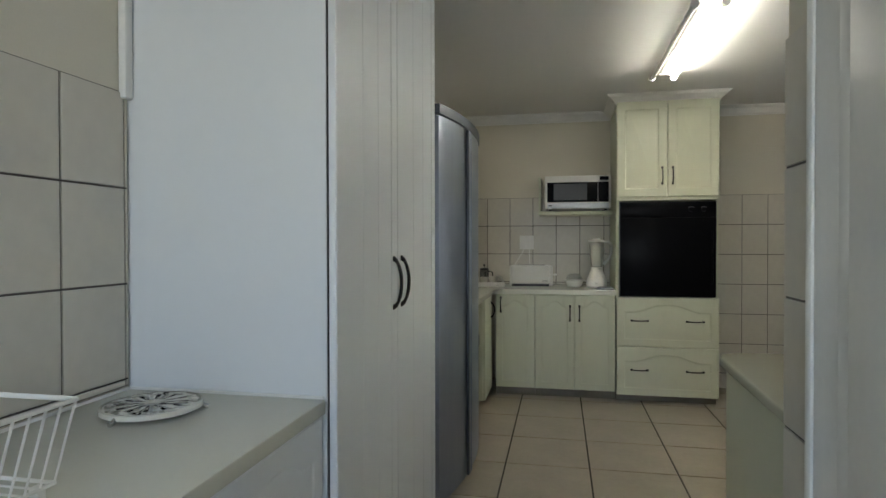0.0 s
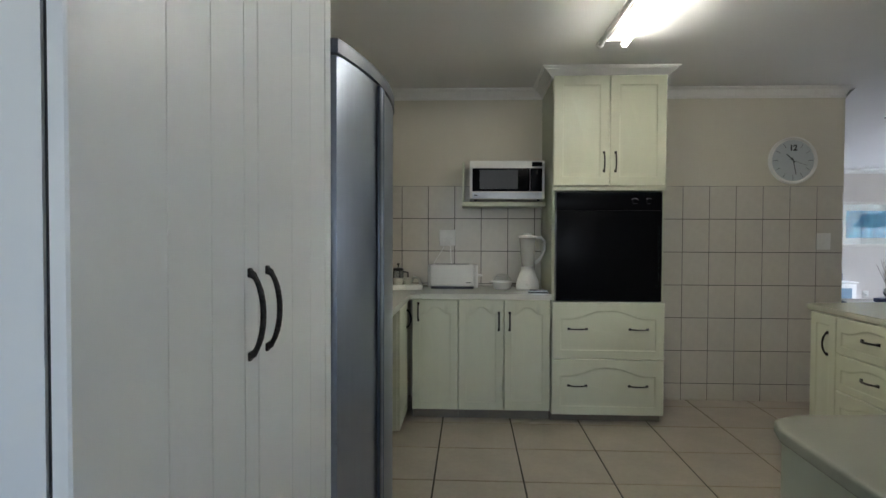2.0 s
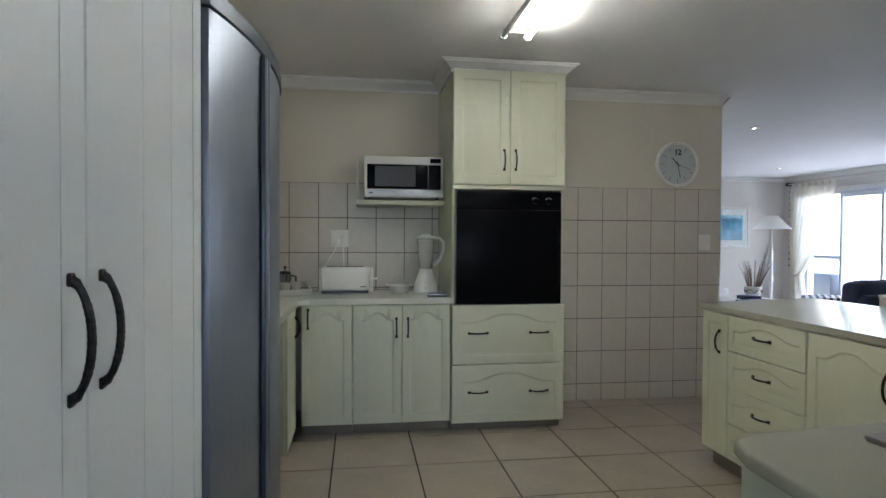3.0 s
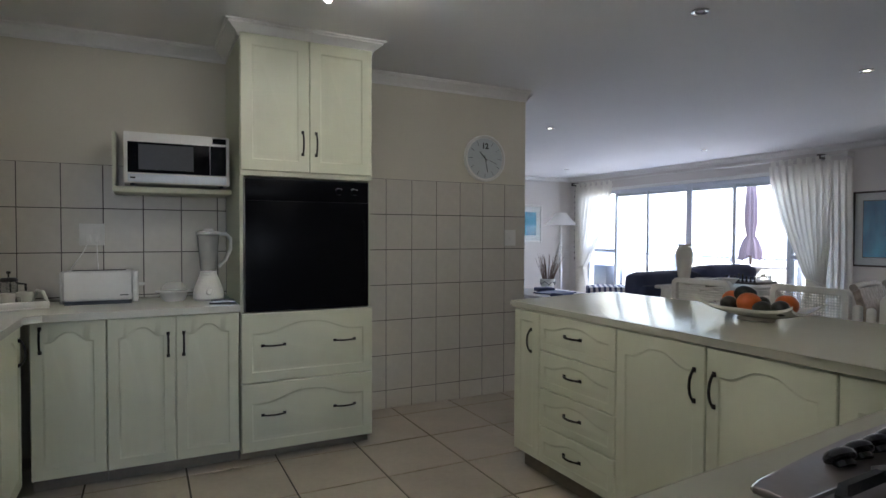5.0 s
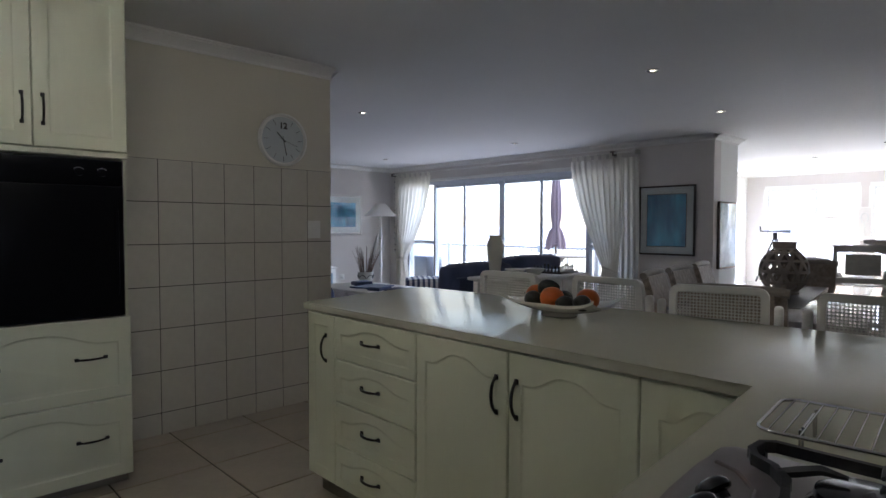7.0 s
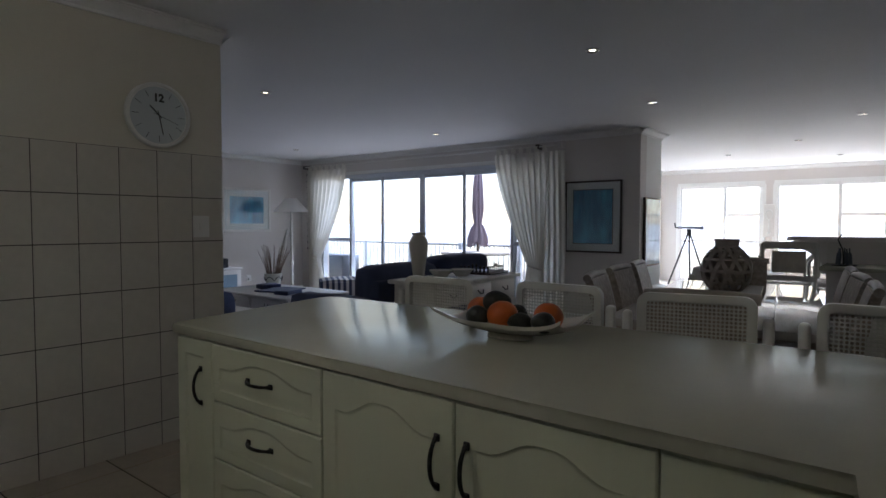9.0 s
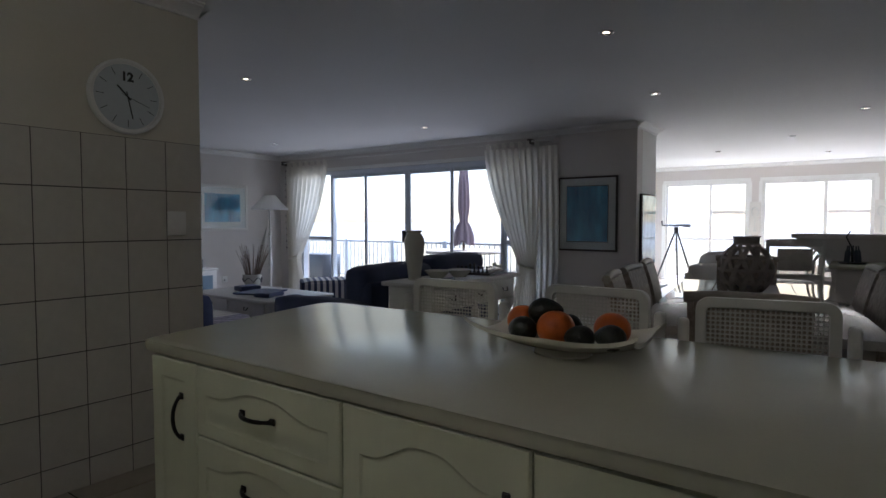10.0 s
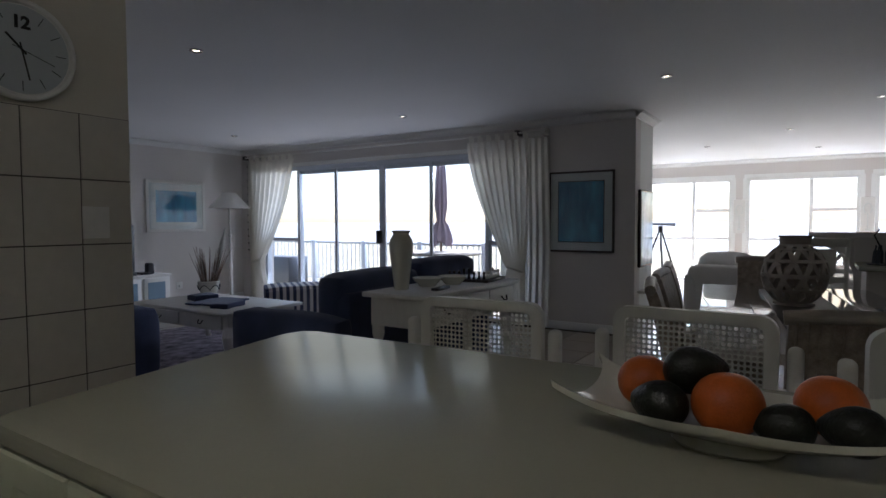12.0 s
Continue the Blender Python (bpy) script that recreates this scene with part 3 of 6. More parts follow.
sh = thing("microwave_shelf", pose(-0.20, YB - 0.001, 1.462, 0, 0, 0), "white shelf with an upright side panel on the wall", "shelf")
part("board", boxes((0, -0.30, 0, 0.60, 0, 0.032), bevel=0.004), "cabinet", sh)
part("side", boxes((0, -0.29, 0.033, 0.018, 0, 0.32), bevel=0.002), "cabinet", sh)
mw = thing("microwave", pose(-0.145, 4.63, 1.497), "silver microwave oven with black glass door on a shelf", "microwave")
part("shell", boxes((0, 0.015, 0.012, 0.53, 0.33, 0.285), bevel=0.006), "white_plastic", mw)
part("front", boxes((0, 0, 0.012, 0.53, 0.016, 0.285), bevel=0.006), "white_plastic", mw)
part("door_glass", boxes((0.018, -0.004, 0.068, 0.425, 0.002, 0.232), bevel=0.002), "black_glass", mw, "black glass door with a window")
part("window", boxes((0.07, -0.0055, 0.085, 0.34, -0.003, 0.220)), "black", mw)
part("control_panel", boxes((0.428, -0.004, 0.068, 0.512, 0.002, 0.232), bevel=0.002), "black_glass", mw)
part("display", boxes((0.44, -0.004, 0.245, 0.512, 0.002, 0.275), bevel=0.001), "black_glass", mw)
part("trim", boxes((0.018, -0.005, 0.018, 0.512, 0.001, 0.060), bevel=0.002), "alu", mw, "silver strip")
part("badge", boxes((0.03, -0.0065, 0.036, 0.055, -0.004, 0.044)), "black", mw)
for x in (0.04, 0.49):
    for y in (0.03, 0.29):
        part("foot", lathe(bmesh.new(), [(0, 0), (0.012, 0), (0.012, 0.013), (0, 0.013)], 10), "black", mw, m=pose(x, y, 0))

to = thing("toaster", pose(-0.445, 4.70, BT), "long white plastic toaster on the cream worktop", "toaster")
part("body", boxes((0.012, 0, 0.02, 0.335, 0.15, 0.178), bevel=0.012), "white_plastic", to)
part("front_plate", boxes((0.02, -0.004, 0.030, 0.328, 0.002, 0.168), bevel=0.003), "white_plastic", to)
part("base", boxes((0.02, 0.008, 0, 0.33, 0.142, 0.020)), "black", to, "black base")
part("end_cap", boxes((0, 0.004, 0.008, 0.012, 0.146, 0.174), bevel=0.004), "white_plastic", to)
part("end_cap", boxes((0.335, 0.004, 0.008, 0.362, 0.146, 0.174), bevel=0.006), "white_plastic", to)
part("lever", boxes((0.362, 0.06, 0.09, 0.395, 0.09, 0.105), bevel=0.004), "white_plastic", to)
for y in (0.045, 0.095):
    part("slot", boxes((0.05, y, 0.1775, 0.30, y + 0.022, 0.1795)), "black", to)
part("mark", boxes((0.275, -0.0055, 0.045, 0.315, -0.004, 0.050)), "black", to)

pb = thing("steamer_bowl", pose(0.095, 4.74, BT), "white plastic bowl with side grips and a clear lid", "bowl")
part("bowl", lathe(bmesh.new(), [(0, 0), (0.052, 0), (0.062, 0.01), (0.074, 0.055), (0.070, 0.055), (0.058, 0.012), (0, 0.008)], 28), "white_plastic", pb)
part("rim", lathe(bmesh.new(), [(0.072, 0.048), (0.088, 0.050), (0.088, 0.056), (0.072, 0.058)], 28, squash=(1.08, 1)), "white_plastic", pb)
part("lid", lathe(bmesh.new(), [(0.072, 0.059), (0.064, 0.08), (0.04, 0.105), (0.012, 0.112), (0, 0.112)], 28), "clear", pb, "clear domed lid")
bl = thing("blender", pose(0.275, 4.70, BT), "white kitchen blender with a clear jug and large handle", "blender")
part("base", lathe(bmesh.new(), [(0, 0), (0.075, 0), (0.084, 0.012), (0.080, 0.06), (0.055, 0.125), (0.05, 0.14), (0, 0.14)], 28, squash=(1, 0.9)), "white_plastic", bl)
part("dial", lathe(bmesh.new(), [(0, 0), (0.018, 0), (0.016, 0.012), (0, 0.014)], 16), "white_plastic", bl, m=pose(0, -0.07, 0.05, 80))
part("collar", lathe(bmesh.new(), [(0.0, 0.14), (0.048, 0.14), (0.046, 0.165), (0, 0.165)], 24), "white_plastic", bl)
part("jug", lathe(bmesh.new(), [(0.040, 0.165), (0.048, 0.20), (0.060, 0.36), (0.064, 0.375), (0.060, 0.375), (0.045, 0.20), (0.037, 0.168)], 28), "clear", bl, "clear plastic jug")
part("lid", lathe(bmesh.new(), [(0, 0.375), (0.066, 0.375), (0.066, 0.39), (0.03, 0.395), (0.026, 0.408), (0, 0.408)], 24), "white_plastic", bl)
bm = bmesh.new()
tube(bm, [(0.050, 0, 0.375), (0.095, 0, 0.378), (0.122, 0, 0.35), (0.120, 0, 0.29), (0.095, 0, 0.23), (0.055, 0, 0.19)], 0.011, 10)
part("handle", bm, "white_plastic", bl)
ts = thing("trivet_stack", pose(0.33, 4.50, BT, 0, 0, -6), "dark folded mat under a thin metal trivet", "trivet")
part("mat", boxes((-0.068, -0.05, 0, 0.068, 0.05, 0.008), bevel=0.003), "black", ts)
part("rack", boxes(*[(-0.06, -0.042 + 0.017 * k, 0.0085, 0.06, -0.038 + 0.017 * k, 0.016) for k in range(6)]), "chrome", ts)
tr = thing("serving_tray", pose(-0.76, 4.70, BT, 0, 0, 20), "white tray with raised handles holding cups, beside the wall", "tray")
bm = boxes((-0.24, -0.16, 0, 0.24, 0.16, 0.008), (-0.24, -0.16, 0.008, 0.24, -0.148, 0.038), (-0.24, 0.148, 0.008, 0.24, 0.16, 0.038), bevel=0.003)
part("tray_base", bm, "white_wood", tr)
for x in (-0.235, 0.235):
    bm = bmesh.new()
    tube(bm, [(x, -0.155, 0.02), (x, -0.11, 0.045), (x, -0.06, 0.075), (x, 0.06, 0.075), (x, 0.11, 0.045), (x, 0.155, 0.02)], 0.009, 8)
    part("handle", bm, "white_wood", tr)
cp = thing("coffee_press", pose(-0.675, 4.79, BT + 0.009), "glass coffee press with black frame and lid, on the tray", "coffee press")
part("glass", lathe(bmesh.new(), [(0, 0.012), (0.035, 0.012), (0.036, 0.12), (0.034, 0.12), (0.033, 0.014), (0, 0.014)], 20), "clear", cp)
part("coffee", lathe(bmesh.new(), [(0, 0.015), (0.032, 0.015), (0.032, 0.03), (0, 0.03)], 16), "black", cp)
bm = bmesh.new()
for a in range(4):
    x, y = 0.037 * math.cos(a * math.pi / 2 + 0.4), 0.037 * math.sin(a * math.pi / 2 + 0.4)
    box(bm, x - 0.003, y - 0.003, 0, x + 0.003, y + 0.003, 0.115)
part("frame", bm, "black", cp)
part("lid", lathe(bmesh.new(), [(0, 0.12), (0.040, 0.12), (0.040, 0.132), (0.03, 0.14), (0.004, 0.142), (0.004, 0.158), (0.010, 0.163), (0.010, 0.172), (0, 0.176)], 20), "black", cp)
bm = bmesh.new()
tube(bm, [(0.038, 0, 0.11), (0.072, 0, 0.105), (0.074, 0, 0.04), (0.038, 0, 0.03)], 0.006, 8)
part("handle", bm, "black", cp)


def cup(label, m, r=0.038, h=0.07):
    c = thing("cup", m, label, "cup", "cups on the tray")
    part("bowl", lathe(bmesh.new(), [(0, 0), (r * 0.6, 0), (r * 0.9, h * 0.4), (r, h), (r * 0.93, h), (r * 0.8, h * 0.4), (0, 0.006)], 20), "white_ceramic", c)
    bm = bmesh.new()
    tube(bm, [(r * 0.95, 0, h * 0.8), (r * 1.5, 0, h * 0.75), (r * 1.5, 0, h * 0.35), (r * 0.85, 0, h * 0.3)], 0.004, 6)
    part("handle", bm, "white_ceramic", c)
    return c


c0 = cup("white ceramic cup standing on the white tray", pose(-0.66, 4.66, BT + 0.009))
copy_thing(c0, pose(-0.60, 4.74, BT + 0.009, 0, 0, 60))
copy_thing(c0, pose(-0.73, 4.61, BT + 0.009, 0, 0, 200))
bn = thing("kitchen_bin", pose(-0.72, 3.56, 0), "grey plastic kitchen bin with a dark swing lid under the worktop", "bin")
part("tub", boxes((-0.17, -0.16, 0, 0.13, 0.16, 0.50), bevel=0.02), "steel", bn)
part("lid", boxes((-0.175, -0.165, 0.50, 0.15, 0.165, 0.62), bevel=0.03), "black", bn)

# scullery side
ps = thing("pot_stand", pose(-0.935, 0.86, BT - 0.008), "round white enamelled pot stand pierced with slots, on three feet", "pot stand")
bm = bmesh.new()
n, R = 48, 0.105
rad = [0.018, 0.036, 0.076, 0.084, 0.096, R]
for j in range(len(rad) - 1):
    for i in range(n):
        if (j == 1 and i % 4 == 1) or (j == 3 and i % 4 in (0, 3) and i % 8 < 5):
            continue
        a, b = 2 * math.pi * i / n, 2 * math.pi * (i + 1) / n
        prism(bm, [(rad[j] * math.cos(a), rad[j] * math.sin(a)), (rad[j + 1] * math.cos(a), rad[j + 1] * math.sin(a)),
                   (rad[j + 1] * math.cos(b), rad[j + 1] * math.sin(b)), (rad[j] * math.cos(b), rad[j] * math.sin(b))], 0.016, 0.020)
bmesh.ops.remove_doubles(bm, verts=bm.verts[:], dist=0.0002)
part("plate", bm, "white_ceramic", ps)
part("rim", lathe(bmesh.new(), [(R - 0.002, 0.021), (R + 0.003, 0.020), (R + 0.004, 0.010), (R, 0.008), (R - 0.003, 0.012)], 48), "white_ceramic", ps)
for a in (-95, 25, 145):
    bm = bmesh.new()
    x, y = math.cos(radians(a)), math.sin(radians(a))
    tube(bm, [(x * 0.102, y * 0.102, 0.014), (x * 0.112, y * 0.112, 0.006), (x * 0.120, y * 0.120, 0.0045)], 0.006, 8)
    part("foot", bm, "chrome", ps)
rk = thing("dish_rack", pose(-0.93, 0.30, BT - 0.008), "white coated wire dish rack on the scullery worktop", "dish rack")
bm = bmesh.new()
for k in range(15):
    y = -0.22 + 0.36 * k / 14
    tube(bm, [(-0.19, y, 0.15), (-0.15, y, 0.02), (0.15, y, 0.02), (0.19, y, 0.15)], 0.0022, 5)
part("wires", bm, "white_plastic", rk)
bm = bmesh.new()
tube(bm, [(-0.19, -0.22, 0.15), (0.19, -0.22, 0.15), (0.19, 0.14, 0.15), (-0.19, 0.14, 0.15), (-0.19, -0.22, 0.15)], 0.0042, 8)
tube(bm, [(-0.15, -0.22, 0.02), (0.15, -0.22, 0.02), (0.15, 0.14, 0.02), (-0.15, 0.14, 0.02), (-0.15, -0.22, 0.02)], 0.0035, 8)
part("rim", bm, "white_plastic", rk)
for x in (-0.14, 0.14):
    for y in (-0.2, 0.12):
        part("foot", boxes((x - 0.008, y - 0.008, 0, x + 0.008, y + 0.008, 0.022), bevel=0.002), "white_plastic", rk)
structure("trim_scullery", boxes((XL + 0.001, 1.008, 1.612, XL + 0.024, 1.036, CEIL - 0.002), bevel=0.004), "trim")
structure("trim_worktop_joint", boxes((XL + 0.007, -0.9, BT - 0.0075, XL + 0.013, TY0 - 0.007, BT - 0.001), (XL + 0.013, TY0 - 0.012, BT - 0.0075, SX + 0.02, TY0 - 0.0065, BT - 0.001)), "trim")
structure("door_frame", boxes((0.385, 0.60, 0, 0.409, 0.775, 2.08), (0.375, 0.60, 0, 0.385, 0.64, 2.08), (0.378, 0.74, 0, 0.385, 0.765, 2.08), bevel=0.004), "trim")
dl = thing("door_leaf", pose(0.40, 0.585, 0), "open white panelled door folded back against the wall", "door")
part("leaf", boxes((-0.035, -0.78, 0.01, 0.0, 0.0, 2.04), bevel=0.003), "trim", dl)
for z in ((0.2, 0.95), (1.1, 1.85)):
    part("panel", boxes((-0.041, -0.66, z[0], -0.035, -0.12, z[1]), bevel=0.003), "trim", dl)

# hob and rack
hb = thing("gas_hob", pose(0.70, 1.195, IT), "built-in gas hob with cast iron grates and four black knobs", "hob")
HW, HD = 0.56, 0.49
front = [(0.0, 0.425), (0.03, 0.435), (0.12, 0.448), (0.22, 0.464), (0.34, 0.480), (0.45, 0.488), (HW - 0.02, HD), (HW, HD - 0.015)]
bm = bmesh.new()
prism(bm, [(0, 0)] + front + [(HW, 0)], 0.0, 0.012, 0.004)
part("plate", bm, "hob_steel", hb, "dark stainless hob plate with a curved front")
bm = bmesh.new()
tube(bm, [(x, y - 0.001, 0.007) for x, y in front[:-1]], 0.0035, 6)
part("rim", bm, "chrome", hb)
bm = bmesh.new()
tube(bm, [(0.02, 0.36, 0.0125), (0.20, 0.37, 0.0125), (0.34, 0.385, 0.0125), (0.41, 0.40, 0.0125), (0.455, 0.435, 0.0125), (0.47, 0.47, 0.0125)], 0.0035, 6)
part("bead", bm, "hob_steel", hb)
for kx, ky in ((0.184, 0.404), (0.240, 0.409), (0.296, 0.413), (0.354, 0.420)):
    kb = part("knob", lathe(bmesh.new(), [(0, 0.0), (0.014, 0.0), (0.014, 0.008), (0.0205, 0.010), (0.0225, 0.014), (0.0215, 0.020), (0.017, 0.025), (0.009, 0.028), (0.0, 0.029)], 28, squash=(1.12, 1)), "knob", hb, m=pose(kx, ky, 0.011, -42, 0, -14))
    part("pointer", boxes((-0.0012, 0.006, 0.0255, 0.0012, 0.016, 0.0272)), "white_plastic", kb)
for bx, by, br in ((0.435, 0.285, 0.052), (0.15, 0.25, 0.036), (0.43, 0.10, 0.033), (0.15, 0.10, 0.042)):
    bu = part("burner", lathe(bmesh.new(), [(0, 0), (br * 1.25, 0), (br * 1.2, 0.006), (br * 1.05, 0.012), (br, 0.018), (0, 0.018)], 32), "chrome", hb, m=pose(bx, by, 0.012))
    part("cap", lathe(bmesh.new(), [(0, 0.018), (br * 1.02, 0.018), (br * 1.0, 0.024), (br * 0.85, 0.028), (0, 0.029)], 32), "knob", bu)
for outline, centres in (([(0.30, 0.02), (0.545, 0.02), (0.548, 0.20), (0.548, 0.415), (0.535, 0.43), (0.50, 0.432), (0.475, 0.42), (0.455, 0.39), (0.42, 0.365), (0.36, 0.350), (0.30, 0.345)], ((0.445, 0.275, 0.105), (0.43, 0.10, 0.08))),
                         ([(0.015, 0.02), (0.285, 0.02), (0.285, 0.335), (0.25, 0.345), (0.16, 0.340), (0.05, 0.335), (0.015, 0.32)], ((0.15, 0.25, 0.10), (0.15, 0.10, 0.09)))):
    bm = bmesh.new()
    n = len(outline)
    for k in range(n):
        (ax, ay), (bx, by) = outline[k], outline[(k + 1) % n]
        d = Vector((bx - ax, by - ay)).normalized() * 0.003
        e = Vector((-d.y, d.x)) * 1.7
        prism(bm, [(ax - d.x - e.x, ay - d.y - e.y), (bx + d.x - e.x, by + d.y - e.y), (bx + d.x + e.x, by + d.y + e.y), (ax - d.x + e.x, ay - d.y + e.y)], 0.022, 0.038)
    for cx, cy, reach in centres:
        for a in (0, 90, 180, 270):
            c, q = math.cos(radians(a)), math.sin(radians(a))
            tube(bm, [(cx + c * reach, cy + q * reach, 0.032), (cx + c * reach * 0.8, cy + q * reach * 0.8, 0.040), (cx + c * reach * 0.55, cy + q * reach * 0.55, 0.050), (cx + c * reach * 0.28, cy + q * reach * 0.28, 0.048)], 0.006, 6, radii=[0.007, 0.008, 0.007, 0.003])
    for fx, fy in (outline[0], outline[1], outline[4 if n > 8 else 2], outline[-1]):
        box(bm, fx - 0.006, fy - 0.006, 0.012, fx + 0.006, fy + 0.006, 0.024)
    part("grate", bm, "iron", hb, "black cast iron pan support")
rc = thing("cooling_rack", pose(1.385, 1.456, IT, 0, 0, -85), "chrome wire cooling rack on short legs beside the hob", "rack")
bm = bmesh.new()
rx, ry, h = 0.20, 0.106, 0.045
cor = []
for cx, cy, a0 in ((rx - 0.03, ry - 0.03, 0), (-rx + 0.03, ry - 0.03, 90), (-rx + 0.03, -ry + 0.03, 180), (rx - 0.03, -ry + 0.03, 270)):
    cor += [(cx + 0.03 * math.cos(radians(a0 + 22.5 * k)), cy + 0.03 * math.sin(radians(a0 + 22.5 * k)), h) for k in range(5)]
tube(bm, cor + [cor[0]], 0.0030, 8)
part("rim", bm, "chrome", rc)
for k in range(18):
    x = -rx + 2 * rx * (k + 0.8) / 18.6
    bm = bmesh.new()
    tube(bm, [(x, -ry + 0.002, h), (x, ry - 0.002, h)], 0.0016, 6)
    part("wire", bm, "chrome", rc)
for sx in (-1, 1):
    bm = bmesh.new()
    x = sx * (rx - 0.055)
    tube(bm, [(x, ry - 0.04, h), (x, ry - 0.04, 0.003), (x + 0.001, ry - 0.055, 0.003), (x, ry - 0.06, h - 0.003), (x, -ry + 0.06, h - 0.003), (x, -ry + 0.055, 0.003), (x, -ry + 0.04, 0.003), (x, -ry + 0.04, h)], 0.0025, 6)
    part("leg", bm, "chrome", rc)

# fruit dish
fd = thing("fruit_dish", pose(2.247, 2.697, IT), "cream rectangular ceramic dish on a foot, piled with fruit", "dish")
bm = bmesh.new()
nu, nv = 33, 21
top, under = [], []
for i in range(nu):
    a = -1 + 2 * i / (nu - 1)
    ra, rb = [], []
    for j in range(nv):
        b = -1 + 2 * j / (nv - 1)
        x, y = b * (0.098 + 0.014 * (1 - a * a) + 0.016 * abs(a) ** 8), a * (0.207 + 0.022 * abs(b) ** 5)
        z = 0.022 + 0.035 * abs(b) ** 2.2 * (1 - 0.3 * abs(a)) + 0.030 * abs(a) ** 2.4 + 0.012 * abs(a) ** 8 * abs(b) ** 3
        ra.append(bm.verts.new((x, y, z)))
        rb.append(bm.verts.new((x * 0.985, y * 0.99, z - 0.011)))
    top.append(ra)
    under.append(rb)
for i in range(nu - 1):
    for j in range(nv - 1):
        bm.faces.new((top[i][j], top[i][j + 1], top[i + 1][j + 1], top[i + 1][j]))
        bm.faces.new((under[i][j], under[i + 1][j], under[i + 1][j + 1], under[i][j + 1]))
for i in range(nu - 1):
    bm.faces.new((top[i][0], top[i + 1][0], under[i + 1][0], under[i][0]))
    bm.faces.new((top[i][-1], under[i][-1], under[i + 1][-1], top[i + 1][-1]))
for j in range(nv - 1):
    bm.faces.new((top[0][j], under[0][j], under[0][j + 1], top[0][j + 1]))
    bm.faces.new((top[-1][j], top[-1][j + 1], under[-1][j + 1], under[-1][j]))
part("bowl", bm, "white_ceramic", fd, smooth=0.9)
part("foot", lathe(bmesh.new(), [(0, 0), (0.075, 0), (0.078, 0.004), (0.066, 0.016), (0, 0.016)], 32, squash=(0.8, 1)), "white_ceramic", fd)


def fruit(kind, x, y, z, r, long=1.0, turn=0.0, tip=0.0):
    bm = bmesh.new()
    bmesh.ops.create_icosphere(bm, subdivisions=4, radius=r)
    for v in bm.verts:
        p = v.co.copy()
        n = noise.noise(p * 18 + Vector((x * 9, y * 9, z))) * 0.03
        p *= 1 + n
        if kind == "avocado":
            p.x *= long * (1 + 0.12 * p.x / r)
            taper = 1 - 0.22 * max(0, p.x / (r * long)) ** 1.5
            p.y *= taper
            p.z *= taper
        else:
            p.z *= 0.93
            d = math.hypot(p.x, p.y) / r
            if p.z > 0:
                p.z -= 0.05 * r * math.exp(-(d * 6) ** 2)
        v.co = p
    ob = part("orange" if kind == "orange" else "avocado", bm, kind, m=pose(x, y, IT + z, 0, tip, turn), smooth=3)
    label = "bright ripe orange lying in the cream dish" if kind == "orange" else "dark green avocado lying in the cream dish"
    return tagged(ob, label, kind, "oranges in the dish" if kind == "orange" else "avocados in the dish")


fruit("orange", 2.257, 2.816, 0.074, 0.0431)
fruit("orange", 2.192, 2.691, 0.074, 0.0473)
fruit("orange", 2.257, 2.571, 0.074, 0.0441)
fruit("avocado", 2.237, 2.745, 0.105, 0.0357, 1.30, -75, -8)
fruit("avocado", 2.182, 2.776, 0.064, 0.0336, 1.30, 70)
fruit("avocado", 2.177, 2.619, 0.060, 0.0305, 1.25, 95)
fruit("avocado", 2.177, 2.544, 0.068, 0.0315, 1.25, 80)
fruit("avocado", 2.277, 2.691, 0.064, 0.0336, 1.25, 30)


# ---- chairs with cane backs at the island ----
def round_rect(w, h, r, n=5):
    pts = []
    for cx, cz, a0 in ((w / 2 - r, h - r, 0), (-w / 2 + r, h - r, 90), (-w / 2 + r, r, 180), (w / 2 - r, r, 270)):
        pts += [(cx + r * math.cos(radians(a0 + 90 * k / n)), cz + r * math.sin(radians(a0 + 90 * k / n))) for k in range(n + 1)]
    return pts


def cane_mesh(w, h, step=0.0135, hole=0.37):
    """A woven sheet pierced with round holes in rows, in the xz plane."""
    bm = bmesh.new()
    nx, nz = int(w / step), int(h / step)
    x0, z0 = -nx * step / 2, (h - nz * step) / 2
    sides = 8
    for i in range(nx):
        for k in range(nz):
            cx, cz = x0 + (i + 0.5) * step, z0 + (k + 0.5) * step
            outer = [(cx + sx * step / 2, cz + sz * step / 2) for sx, sz in ((1, 0), (1, 1), (0, 1), (-1, 1), (-1, 0), (-1, -1), (0, -1), (1, -1))]
            inner = [(cx + hole * step * math.cos(radians(45 * q)), cz + hole * step * math.sin(radians(45 * q))) for q in range(sides)]
            o = [bm.verts.new((x, 0, z)) for x, z in outer]
            n = [bm.verts.new((x, -0.0008, z)) for x, z in inner]
            for q in range(sides):
                bm.faces.new((o[q], o[(q + 1) % sides], n[(q + 1) % sides], n[q]))
    for e0, e1, f0, f1 in ((-w / 2, x0, 0, h), (-x0, w / 2, 0, h), (x0, -x0, 0, z0), (x0, -x0, h - z0, h)):
        if e1 > e0 and f1 > f0:
            bm.faces.new([bm.verts.new((x, 0, z)) for x, z in ((e0, f0), (e1, f0), (e1, f1), (e0, f1))])
    return bm


